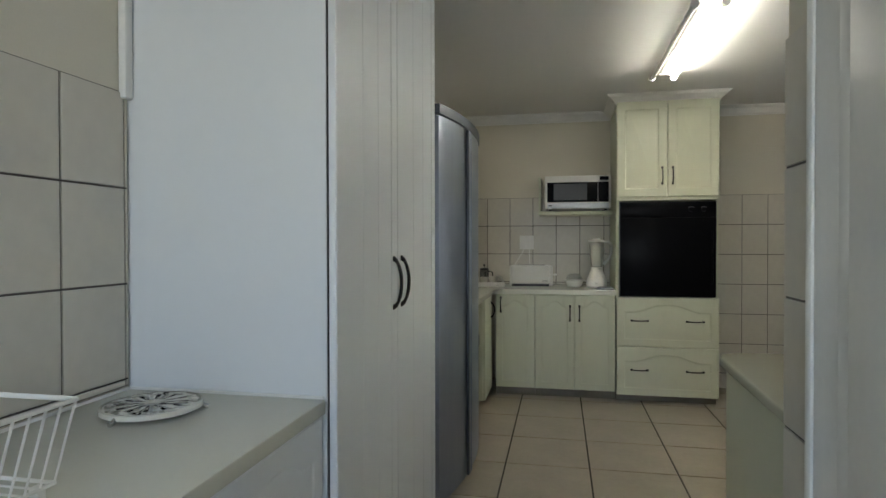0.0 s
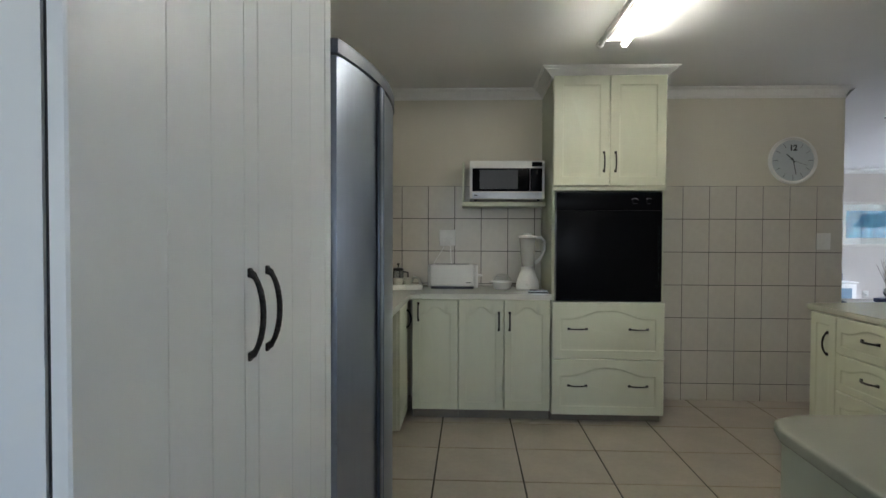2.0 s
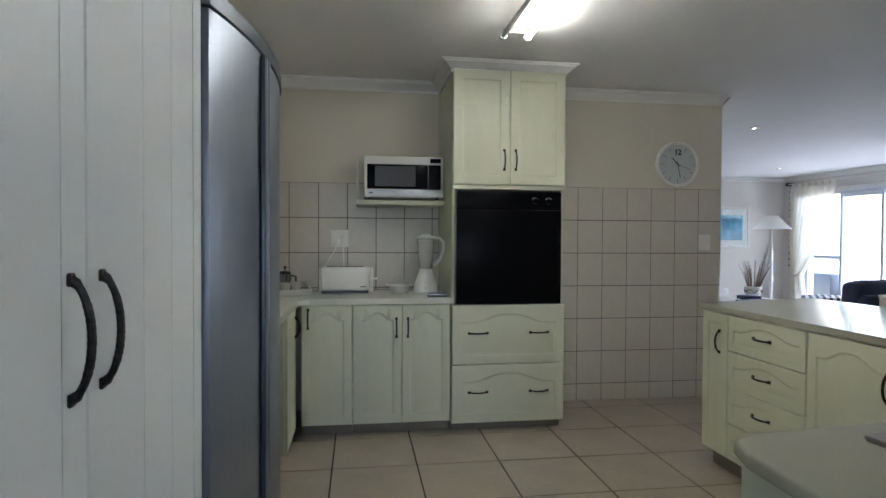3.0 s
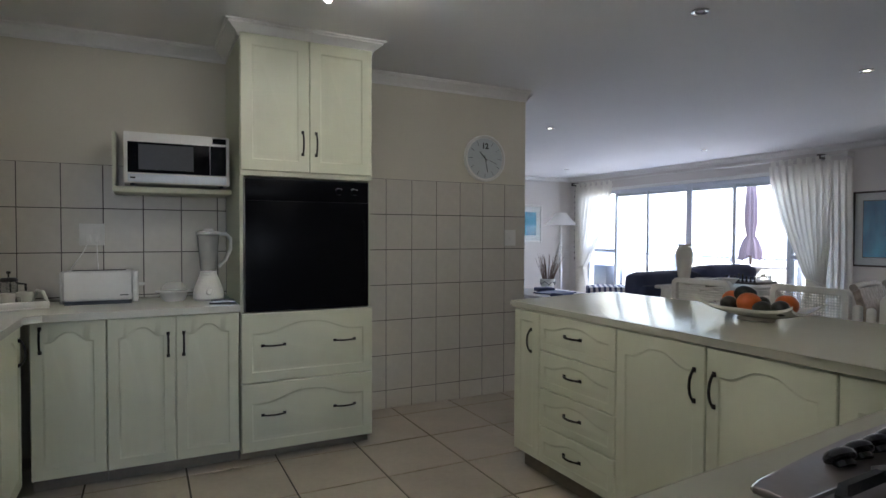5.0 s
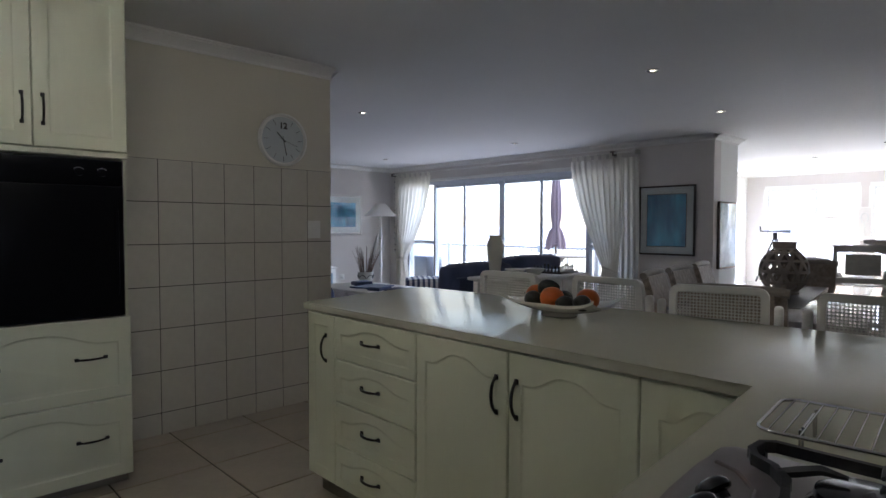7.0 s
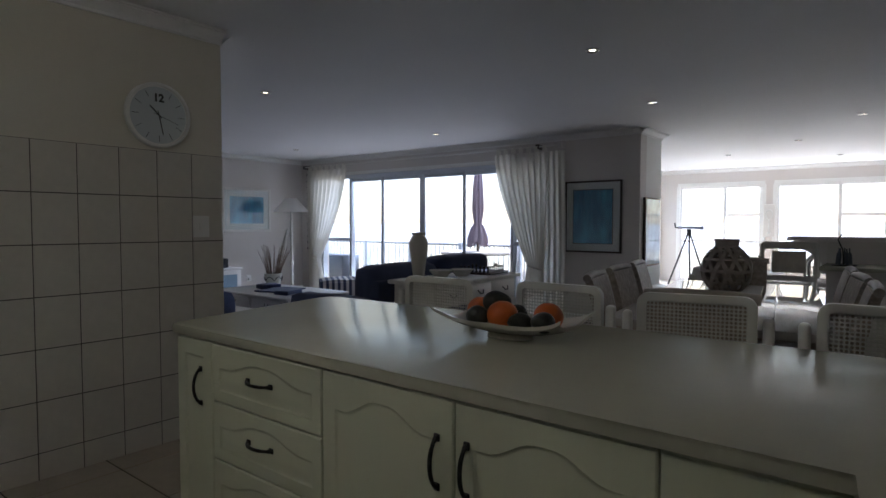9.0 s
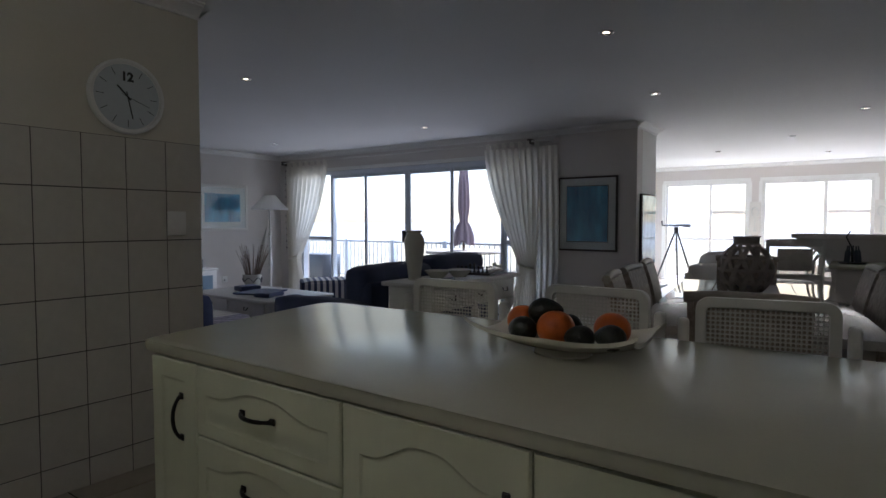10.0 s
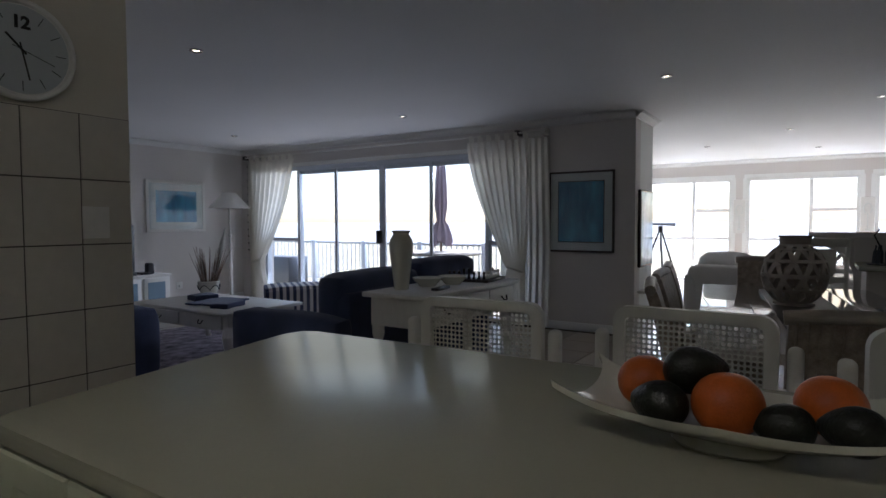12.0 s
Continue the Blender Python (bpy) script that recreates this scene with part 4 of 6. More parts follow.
def cane_chair(label, m):
    """Origin on the floor under the back, which faces +y; the seat lies towards -y."""
    c = thing("cane_armchair", m, label, "chair", "chairs at the island")
    bm = boxes((-0.205, -0.415, 0.43, 0.205, -0.02, 0.475), bevel=0.015)
    part("seat", bm, "white_cloth", c, "pale padded seat")
    bm = bmesh.new()
    outer, inner = round_rect(0.385, 0.275, 0.040), round_rect(0.325, 0.215, 0.018)
    inner = [(x, z + 0.0325) for x, z in inner]
    rings = [[bm.verts.new((x, y, z + 0.715)) for x, z in pts] for pts, y in ((outer, 0.014), (inner, 0.014), (inner, -0.014), (outer, -0.014))]
    for a, b in zip(rings, rings[1:] + rings[:1]):
        for k in range(len(a)):
            bm.faces.new((a[k], a[(k + 1) % len(a)], b[(k + 1) % len(b)], b[k]))
    bmesh.ops.bevel(bm, geom=[e for e in bm.edges if abs(e.calc_face_angle(0)) > 1.2], offset=0.005, segments=2, affect="EDGES")
    part("back_frame", bm, "white_wood", c)
    part("cane_panel", cane_mesh(0.335, 0.225), "cane", c, "woven white cane with rows of holes", m=pose(0, 0.0, 0.739), kind="stuff")
    for s in (-1, 1):
        bm = bmesh.new()
        box(bm, s * 0.226 - 0.017, -0.02, 0.0, s * 0.226 + 0.017, 0.022, 0.922, bevel=0.014, segments=3)
        part("leg", bm, "white_wood", c)
        part("leg", boxes((s * 0.226 - 0.016, -0.455, 0, s * 0.226 + 0.016, -0.42, 0.64), bevel=0.008), "white_wood", c)
        bm = boxes((s * 0.226 - 0.022, -0.47, 0.64, s * 0.226 + 0.022, -0.021, 0.668), bevel=0.012)
        part("armrest", bm, "white_wood", c)
        part("joint", boxes((min(s * 0.1876, s * 0.209), -0.010, 0.74, max(s * 0.1876, s * 0.209), 0.010, 0.82), bevel=0.002), "white_wood", c)
        part("stretcher", boxes((s * 0.226 - 0.01, -0.42, 0.36, s * 0.226 + 0.01, -0.021, 0.40), bevel=0.003), "white_wood", c)
    part("apron", boxes((-0.209, -0.45, 0.37, 0.209, -0.43, 0.429)), "white_wood", c)
    return c


CH = "white armchair with a woven cane back beside the island"
ch0 = cane_chair(CH, pose(2.778, 3.405, 0, 0, 0, -88))
for x, y, a in ((2.868, 2.852, -91), (2.835, 2.31, -78), (2.875, 1.76, -88)):
    copy_thing(ch0, pose(x, y, 0, 0, 0, a))


# ---- dining table and its chairs ----
TA = 8.0
TT = pose(3.70, 2.46, 0, 0, 0, TA)          # local x runs along the table
TL, TW, TH = 2.40, 1.02, 0.745
dt = thing("dining_table", TT, "long limed wooden dining table with a glossy pale plank top", "table")
for k in range(4):
    y0 = -TW / 2 + TW * k / 4
    part("plank", boxes((0, y0 + 0.0015, TH - 0.042, TL, y0 + TW / 4 - 0.0015, TH), bevel=0.004), material("table_top_lacquer", (0.52, 0.48, 0.44), 0.15, vary=0.1, scale=5, fine=40, bump=0.01, stretch=(0.4, 3, 3), coat=0.9) if k == 0 else bpy.data.materials["table_top_lacquer"], dt)
part("apron", boxes((0.10, -TW / 2 + 0.07, TH - 0.14, TL - 0.10, -TW / 2 + 0.095, TH - 0.043), (0.10, TW / 2 - 0.095, TH - 0.14, TL - 0.10, TW / 2 - 0.07, TH - 0.043)), "wood_grey", dt)
for x in (0.08, TL - 0.16):
    for y in (-TW / 2 + 0.06, TW / 2 - 0.14):
        part("leg", boxes((x, y, 0, x + 0.08, y + 0.08, TH - 0.043), bevel=0.006), "wood_grey", dt)
rn = part("table_runner", boxes((0.55, -0.16, 0, TL - 0.25, 0.16, 0.004), bevel=0.001), "frame_dark", m=TT @ pose(0, 0.0, TH))
tagged(rn, "dark patterned cloth runner lying along the dining table", "table runner")


def dining_chair(label, m):
    """Origin on the floor under the back; the back faces +y."""
    c = thing("wicker_dining_chair", m, label, "chair", "chairs round the dining table")
    part("seat", boxes((-0.22, -0.46, 0.40, 0.22, 0.0, 0.47), bevel=0.02), "wicker", c)
    bm = bmesh.new()
    n = 9
    prof = [(k / (n - 1)) for k in range(n)]
    front = [[bm.verts.new((x, 0.085 * u * u - 0.022, 0.43 + 0.48 * u)) for x in (-0.222, 0.222)] for u in prof]
    back = [[bm.verts.new((x, 0.085 * u * u + 0.022, 0.43 + 0.48 * u)) for x in (-0.222, 0.222)] for u in prof]
    for k in range(n - 1):
        bm.faces.new((front[k][0], front[k][1], front[k + 1][1], front[k + 1][0]))
        bm.faces.new((back[k][0], back[k + 1][0], back[k + 1][1], back[k][1]))
        for s in (0, 1):
            bm.faces.new((front[k][s], front[k + 1][s], back[k + 1][s], back[k][s]))
    bm.faces.new((front[0][0], front[0][1], back[0][1], back[0][0]))
    bm.faces.new((front[-1][0], front[-1][1], back[-1][1], back[-1][0]))
    part("backrest", bm, "wicker", c, "grey woven backrest")
    for k in range(14):
        x = -0.20 + 0.40 * k / 13
        bm = bmesh.new()
        tube(bm, [(x, 0.085 * u * u + 0.0235, 0.43 + 0.48 * u) for u in prof[::2]], 0.0045, 5)
        part("weave_rib", bm, "wicker", c)
    bm = bmesh.new()
    tube(bm, [(-0.235, 0.09, 0.915), (-0.12, 0.095, 0.925), (0.12, 0.095, 0.925), (0.235, 0.09, 0.915)], 0.024, 12)
    part("top_rail", bm, "wood_grey", c, "smooth rolled top rail")
    for s in (-1, 1):
        part("leg", boxes((s * 0.20 - 0.02, -0.45, 0, s * 0.20 + 0.02, -0.41, 0.41), bevel=0.004), "wood_grey", c)
        part("leg", boxes((s * 0.20 - 0.02, -0.03, 0, s * 0.20 + 0.02, 0.01, 0.41), bevel=0.004), "wood_grey", c)
    return c


DC = "grey wicker dining chair with rolled rail at the table"
dc0 = dining_chair(DC, TT @ pose(-0.20, 0.02, 0, 0, 0, 90))
for k in range(3):
    copy_thing(dc0, TT @ pose(0.52 + 0.60 * k, TW / 2 + 0.11, 0, 0, 0, (4, -3, 2)[k]))
    copy_thing(dc0, TT @ pose(0.52 + 0.60 * k, -TW / 2 - 0.09, 0, 0, 0, (177, 183, 180)[k]))
copy_thing(dc0, TT @ pose(TL + 0.16, 0.05, 0, 0, 0, -90))

# lantern of woven strips
ln = thing("woven_lantern", pose(5.02, 2.69, TH + 0.012), "round grey lantern of woven wooden strips on the dining table", "lantern")
R, zc, zs = 0.158, 0.165, 0.175


def ball(a, u):
    """a: angle round; u: 0 at the foot to 1 at the neck."""
    th = radians(-62 + 122 * u)
    return (R * math.cos(th) * math.cos(a), R * math.cos(th) * math.sin(a), zc + zs * math.sin(th) * 0.98)


def strip(path, w=0.016, t=0.004):
    bm = bmesh.new()
    pts = [Vector(p) for p in path]
    c = Vector((0, 0, zc))
    rings = []
    for i, p in enumerate(pts):
        d = (pts[min(i + 1, len(pts) - 1)] - pts[max(i - 1, 0)]).normalized()
        o = (p - c).normalized()
        s = d.cross(o).normalized()
        rings.append([bm.verts.new(p + s * w / 2 * a + o * t * b) for a, b in ((-1, -1), (1, -1), (1, 1), (-1, 1))])
    for a, b in zip(rings, rings[1:]):
        for k in range(4):
            bm.faces.new((a[k], a[(k + 1) % 4], b[(k + 1) % 4], b[k]))
    bm.faces.new(rings[0])
    bm.faces.new(rings[-1][::-1])
    return bm


for k in range(11):
    for s in (-1, 1):
        a0 = 2 * math.pi * k / 11 + 0.1 * s
        part("diagonal_strip", strip([ball(a0 + s * 1.05 * q / 12, q / 12) for q in range(13)], 0.027 if s > 0 else 0.023), "wood_grey", ln)
for u in (0.05, 0.28, 0.50, 0.72, 0.93):
    part("hoop", strip([ball(2 * math.pi * q / 32, u) for q in range(33)], 0.018, 0.005), "wood_grey", ln)
part("neck", lathe(bmesh.new(), [(0.086, 0.318), (0.074, 0.33), (0.076, 0.365), (0.086, 0.375), (0.074, 0.375), (0.064, 0.34), (0.076, 0.318)], 24), "wood_grey", ln)
part("foot", lathe(bmesh.new(), [(0, 0), (0.10, 0), (0.098, 0.012), (0, 0.012)], 24), "wood_grey", ln)

# ---- living room ----
cs = thing("console_table", pose(3.99, 4.42, 0), "white painted console table with drawers and turned legs behind the sofa", "console table")
CLn, CW_, CHt = 1.17, 0.43, 0.80
part("tabletop", boxes((-0.02, -0.02, CHt - 0.03, CLn + 0.02, CW_ + 0.02, CHt), bevel=0.008), "white_wood", cs)
part("apron", boxes((0.02, 0.02, CHt - 0.20, CLn - 0.02, CW_ - 0.02, CHt - 0.031)), "white_wood", cs)
for k in range(3):
    x0 = 0.04 + 0.368 * k
    d = part("drawer", boxes((x0, 0.006, CHt - 0.185, x0 + 0.355, 0.022, CHt - 0.045), bevel=0.004), "white_wood", cs)
    bm = bmesh.new()
    tube(bm, [(x0 + 0.15, 0.0, CHt - 0.10), (x0 + 0.17, -0.014, CHt - 0.128), (x0 + 0.21, -0.014, CHt - 0.128), (x0 + 0.23, 0.0, CHt - 0.10)], 0.005, 6)
    part("pull", bm, "iron", d, "dark drop pull")
for x in (0.05, CLn - 0.05):
    for y in (0.05, CW_ - 0.05):
        part("leg", lathe(bmesh.new(), [(0, 0), (0.02, 0), (0.03, 0.03), (0.018, 0.06), (0.028, 0.30), (0.034, 0.45), (0.022, 0.50), (0.036, 0.54), (0.036, CHt - 0.2), (0, CHt - 0.2)], 14), "white_wood", cs, m=pose(x, y, 0))
part("shelf", boxes((0.04, 0.04, 0.16, CLn - 0.04, CW_ - 0.04, 0.18)), "white_wood", cs)
vs = part("vase", lathe(bmesh.new(), [(0, 0), (0.041, 0), (0.045, 0.01), (0.055, 0.10), (0.072, 0.23), (0.0755, 0.275), (0.070, 0.305), (0.052, 0.335), (0.048, 0.345), (0.060, 0.360), (0.054, 0.362), (0.040, 0.343), (0.066, 0.28), (0.035, 0.01), (0, 0.01)], 36), "white_ceramic", m=pose(4.18, 4.73, CHt))
tagged(vs, "tall white ceramic vase standing on the console table", "vase")
for x, y, r in ((4.42, 4.70, 0.10), (4.60, 4.62, 0.10)):
    bw = part("bowl", lathe(bmesh.new(), [(0, 0), (r * 0.5, 0), (r, 0.055), (r * 0.96, 0.057), (r * 0.45, 0.01), (0, 0.008)], 24), "white_ceramic", m=pose(x, y, CHt))
    tagged(bw, "shallow pale ceramic bowl on the console table", "bowl", "bowls on the console")
bk = part("remote_control", boxes((-0.09, -0.025, 0, 0.09, 0.025, 0.018), bevel=0.005), "black", m=pose(4.30, 4.52, CHt, 0, 0, 8))
tagged(bk, "black remote control lying on the console table", "remote control")
cb = thing("chess_board", pose(4.93, 4.64, CHt, 0, 0, 6), "dark chess board set with pale and dark pieces", "chess set")
part("board", boxes((-0.17, -0.17, 0, 0.17, 0.17, 0.02), bevel=0.003), "frame_dark", cb)
for k in range(8):
    for row, mat, lab in ((0, "white_ceramic", "pale chess piece"), (1, "black", "dark chess piece")):
        x = -0.13 + 0.037 * k
        hgt = 0.075 if k in (3, 4) else 0.055
        part("chess_piece", lathe(bmesh.new(), [(0, 0), (0.013, 0), (0.013, 0.006), (0.007, 0.014), (0.005, hgt * 0.6), (0.010, hgt * 0.7), (0.008, hgt * 0.9), (0, hgt)], 10), mat, cb, lab, m=pose(x if row == 0 else -0.14, (-0.13 if row == 0 else x), 0.0205))


def cushion(bm, x0, y0, z0, x1, y1, z1, puff=0.03, n=7):
    """A soft block: a cube cut up, rounded and swollen."""
    r = bmesh.ops.create_cube(bm, size=2)
    edges = list({e for v in r["verts"] for e in v.link_edges})
    bmesh.ops.subdivide_edges(bm, edges=edges, cuts=n, use_grid_fill=True)
    verts = bm.verts[:]
    c, h = Vector(((x0 + x1) / 2, (y0 + y1) / 2, (z0 + z1) / 2)), Vector(((x1 - x0) / 2, (y1 - y0) / 2, (z1 - z0) / 2))
    rr = min(h) * 0.5
    for v in verts:
        p = v.co.copy()
        q = Vector([p[i] * h[i] for i in range(3)])
        core = Vector([max(-h[i] + rr, min(h[i] - rr, q[i])) for i in range(3)])
        d = q - core
        if d.length > rr:
            d = d.normalized() * rr
        q = core + d
        swell = [(1 - p[(i + 1) % 3] ** 2) * (1 - p[(i + 2) % 3] ** 2) for i in range(3)]
        q = Vector([q[i] + math.copysign(puff * swell[i] * abs(p[i]) ** 2, p[i]) for i in range(3)])
        q += Vector([noise.noise((q + c) * 7 + Vector((i * 9, 0, 0))) * 0.008 for i in range(3)])
        v.co = q + c
    return bm


sf = thing("sofa", pose(3.84, 4.93, 0), "navy blue fabric sofa with plump cushions behind a console", "sofa")
part("base", cushion(bmesh.new(), 0.0, 0.0, 0.06, 1.80, 0.90, 0.42, 0.0), "denim", sf)
part("back", cushion(bmesh.new(), 0.10, 0.0, 0.30, 1.72, 0.24, 0.80, 0.01), "denim", sf)
for a in range(2):
    part("back_cushion", cushion(bmesh.new(), 0.10 + 0.82 * a, 0.04, 0.46, 0.90 + 0.82 * a, 0.30, (0.89, 0.93)[a], 0.012), "denim", sf)
    part("seat_cushion", cushion(bmesh.new(), 0.14 + 0.78 * a, 0.28, 0.36, 0.90 + 0.78 * a, 0.92, 0.52, 0.015), "denim", sf)
    part("arm", cushion(bmesh.new(), -0.04 + 1.72 * a, 0.0, 0.05, 0.14 + 1.72 * a, 0.94, 0.64, 0.015), "denim", sf)
ac = thing("armchair", pose(3.05, 6.85, 0), "navy blue upholstered armchair with a rounded arm on the rug's edge", "armchair")
part("base", cushion(bmesh.new(), 0.0, 0.0, 0.05, 0.80, 0.80, 0.40, 0.0), "denim", ac)
part("back", cushion(bmesh.new(), -0.06, 0.05, 0.3, 0.18, 0.75, 0.82, 0.02), "denim", ac)
for y in (0.0, 0.70):
    part("arm", cushion(bmesh.new(), 0.0, y - 0.08, 0.04, 0.82, y + 0.14, 0.58, 0.02), "denim", ac)

ct = thing("coffee_table", pose(4.42, 6.72, 0), "large white coffee table with curved legs on a rug", "coffee table")
CL2, CW2, CH2 = 0.80, 1.36, 0.46
part("tabletop", boxes((-0.03, -0.03, CH2 - 0.03, CL2 + 0.03, CW2 + 0.03, CH2), bevel=0.010), "white_wood", ct)
part("apron", boxes((0.03, 0.03, CH2 - 0.17, CL2 - 0.03, CW2 - 0.03, CH2 - 0.031)), "white_wood", ct)
for k in range(2):
    y0 = 0.10 + 0.61 * k
    d = part("drawer", boxes((0.014, y0, CH2 - 0.155, 0.031, y0 + 0.54, CH2 - 0.045), bevel=0.004), "white_wood", ct)
    bm = bmesh.new()
    tube(bm, [(0.008, y0 + 0.24, CH2 - 0.09), (-0.008, y0 + 0.25, CH2 - 0.118), (-0.008, y0 + 0.29, CH2 - 0.118), (0.008, y0 + 0.30, CH2 - 0.09)], 0.005, 6)
    part("pull", bm, "iron", d)
for x, dx in ((0.06, -1), (CL2 - 0.06, 1)):
    for y, dy in ((0.06, -1), (CW2 - 0.06, 1)):
        bm = bmesh.new()
        tube(bm, [(x, y, 0.30), (x + 0.03 * dx, y + 0.03 * dy, 0.24), (x + 0.02 * dx, y + 0.02 * dy, 0.12), (x, y, 0.05), (x + 0.02 * dx, y + 0.02 * dy, 0.02), (x + 0.02 * dx, y + 0.02 * dy, 0.0)],
             0.04, 10, radii=[0.05, 0.052, 0.032, 0.022, 0.032, 0.034])
        part("leg", bm, "white_wood", ct)
rg = part("rug", boxes((3.55, 6.05, 0.0, 6.15, 8.75, 0.012), bevel=0.003), "rug")
tagged(rg, "patterned purple-grey rug lying under the coffee table", "rug")
tw = thing("twig_pot", pose(5.11, 7.92, CH2), "white patterned pot of dry twigs standing on the coffee table", "pot")
part("pot", lathe(bmesh.new(), [(0, 0), (0.07, 0), (0.085, 0.04), (0.11, 0.14), (0.105, 0.15), (0.08, 0.045), (0, 0.01)], 24), "white_ceramic", tw)
bm = bmesh.new()
tube(bm, [(0.11 * math.cos(a), 0.11 * math.sin(a), 0.06 + 0.05 * abs(math.sin(3 * a))) for a in (math.pi * 2 * k / 36 for k in range(37))], 0.005, 5)
part("painted_band", bm, "black", tw)
for k in range(52):
    a, l = random.uniform(0, 6.28), random.uniform(0.28, 0.46)
    t = random.uniform(0.08, 0.40)
    bm = bmesh.new()
    px, py = 0.05 * math.cos(a), 0.05 * math.sin(a)
    tube(bm, [(px, py, 0.05), (px + l * t * 0.5 * math.cos(a), py + l * t * 0.5 * math.sin(a), 0.05 + l * 0.5), (px + l * t * 1.15 * math.cos(a), py + l * t * 1.15 * math.sin(a), 0.05 + l)], 0.004, 5, radii=[0.004, 0.0035, 0.0018])
    part("twig", bm, "twig", tw)
bm = bmesh.new()
tube(bm, [(0.03, -0.02, 0.1), (0.08, -0.06, 0.35), (0.11, -0.08, 0.52), (0.14, -0.10, 0.70)], 0.02, 8, radii=[0.01, 0.022, 0.026, 0.004])
part("dry_leaf", bm, "cane", tw, "pale dry leaf")
for i, (x, y, w, d, a) in enumerate(((4.66, 7.02, 0.15, 0.09, 20), (4.85, 7.65, 0.12, 0.10, -10), (4.80, 7.35, 0.24, 0.17, 12))):
    b = part(("glasses_case", "felt_cap", "magazine")[i], cushion(bmesh.new(), -w, -d, 0, w, d, (0.05, 0.06, 0.02)[i], 0.0, 4), "denim", m=pose(x, y, CH2, 0, 0, a))
    tagged(b, "dark navy cloth item lying on the white coffee table", ("case", "cap", "magazine")[i])

ot = thing("ottoman", pose(6.05, 8.15, 0, 0, 0, -38), "ottoman covered in navy and white striped cloth by the window", "ottoman")
stripes = 23
for k in range(stripes):
    x0 = 0.92 * k / stripes
    u = (k + 0.5) / stripes
    bm = boxes((x0, 0, 0.08, x0 + 0.92 / stripes, 0.62, 0.40 + 0.03 * (1 - abs(2 * u - 1) ** 6)))
    edges = [e for e in bm.edges if abs(e.verts[0].co.x - e.verts[1].co.x) > 0.01]
    bmesh.ops.bevel(bm, geom=edges, offset=0.035, segments=3, affect="EDGES")
    part("stripe", bm, "white_cloth" if k % 2 else "denim", ot, "white stripe" if k % 2 else "navy stripe")
for x in (0.06, 0.86):
    for y in (0.06, 0.56):
        part("foot", boxes((x - 0.03, y - 0.03, 0, x + 0.03, y + 0.03, 0.08), bevel=0.004), "frame_dark", ot)

fl = thing("floor_lamp", pose(6.86, 9.85, 0), "white wooden floor lamp with a pleated cone shade in the corner", "floor lamp")
part("foot", lathe(bmesh.new(), [(0, 0), (0.15, 0), (0.15, 0.02), (0.05, 0.05), (0, 0.05)], 24), "white_wood", fl)
part("pole", lathe(bmesh.new(), [(0, 0.05), (0.024, 0.05), (0.020, 0.5), (0.034, 0.54), (0.034, 0.58), (0.02, 0.62), (0.018, 1.0), (0.032, 1.03), (0.018, 1.07), (0.016, 1.42), (0, 1.42)], 16), "white_wood", fl)
bm = bmesh.new()
nn = 48
ra = [[bm.verts.new(((r + (0.004 if k % 2 else -0.004)) * math.cos(2 * math.pi * k / nn), (r + (0.004 if k % 2 else -0.004)) * math.sin(2 * math.pi * k / nn), z)) for k in range(nn)] for r, z in ((0.30, 1.42), (0.19, 1.53), (0.09, 1.65))]
for a, b in zip(ra, ra[1:]):
    for k in range(nn):
        bm.faces.new((a[k], a[(k + 1) % nn], b[(k + 1) % nn], b[k]))
bmesh.ops.solidify(bm, geom=bm.faces[:], thickness=0.003)
part("shade", bm, "shade", fl)


def picture(label, m, w, h, border, mat_w, frame_mat, mat1, mat2=None, art="paint_blue"):
    p = thing("framed_picture", m, label, "picture")
    bm = bmesh.new()
    for r in ((0, 0, 0, border, 0.03, h), (w - border, 0, 0, w, 0.03, h), (border, 0, 0, w - border, 0.03, border), (border, 0, h - border, w - border, 0.03, h)):
        box(bm, *r, bevel=0.004, segments=1)
    part("frame", bm, frame_mat, p)
    part("mount", boxes((border, 0.012, border, w - border, 0.026, h - border)), mat1, p)
    b2 = border + mat_w
    if mat2:
        part("inner_mount", boxes((b2 - 0.010, 0.009, b2 - 0.010, w - b2 + 0.010, 0.0118, h - b2 + 0.010)), mat2, p)
    part("print", boxes((b2, 0.006, b2, w - b2, 0.0088, h - b2)), art, p, "blurred blue seascape print")
    part("glazing", boxes((border, 0.004, border, w - border, 0.0055, h - border)), "glass", p)
    return p


picture("large blue abstract print in a dark frame, grey mount", pose(XE - 0.032, 5.15, 0.875, 0, 0, -90), 0.74, 0.89, 0.022, 0.095, "frame_dark", "mat_grey", "frame_dark")
picture("blue seascape print in a pale wooden frame above the twig pot", pose(5.93, YN - 0.032, 1.08), 0.93, 0.74, 0.045, 0.10, "white_wood", "mat_grey")

tv = thing("tv_stand", pose(5.20, 9.98, 0), "low white cabinet with a glass door holding the television", "cabinet")
part("body", boxes((0, 0, 0.04, 0.78, 0.42, 0.50), bevel=0.004), "white_wood", tv)
part("top", boxes((-0.02, -0.02, 0.50, 0.80, 0.44, 0.53), bevel=0.005), "white_wood", tv)
for x in (0.03, 0.41):
    d = part("door", boxes((x, -0.015, 0.07, x + 0.34, 0.0, 0.48), bevel=0.003), "white_wood", tv)
    part("pane", boxes((x + 0.05, -0.019, 0.12, x + 0.29, -0.0155, 0.43)), "mat_blue", d, "frosted pane")
part("base", boxes((0.03, 0.03, 0, 0.75, 0.40, 0.04)), "white_wood", tv)
te = thing("television", pose(5.32, 10.10, 0.53), "black flat television standing on the white cabinet", "television")
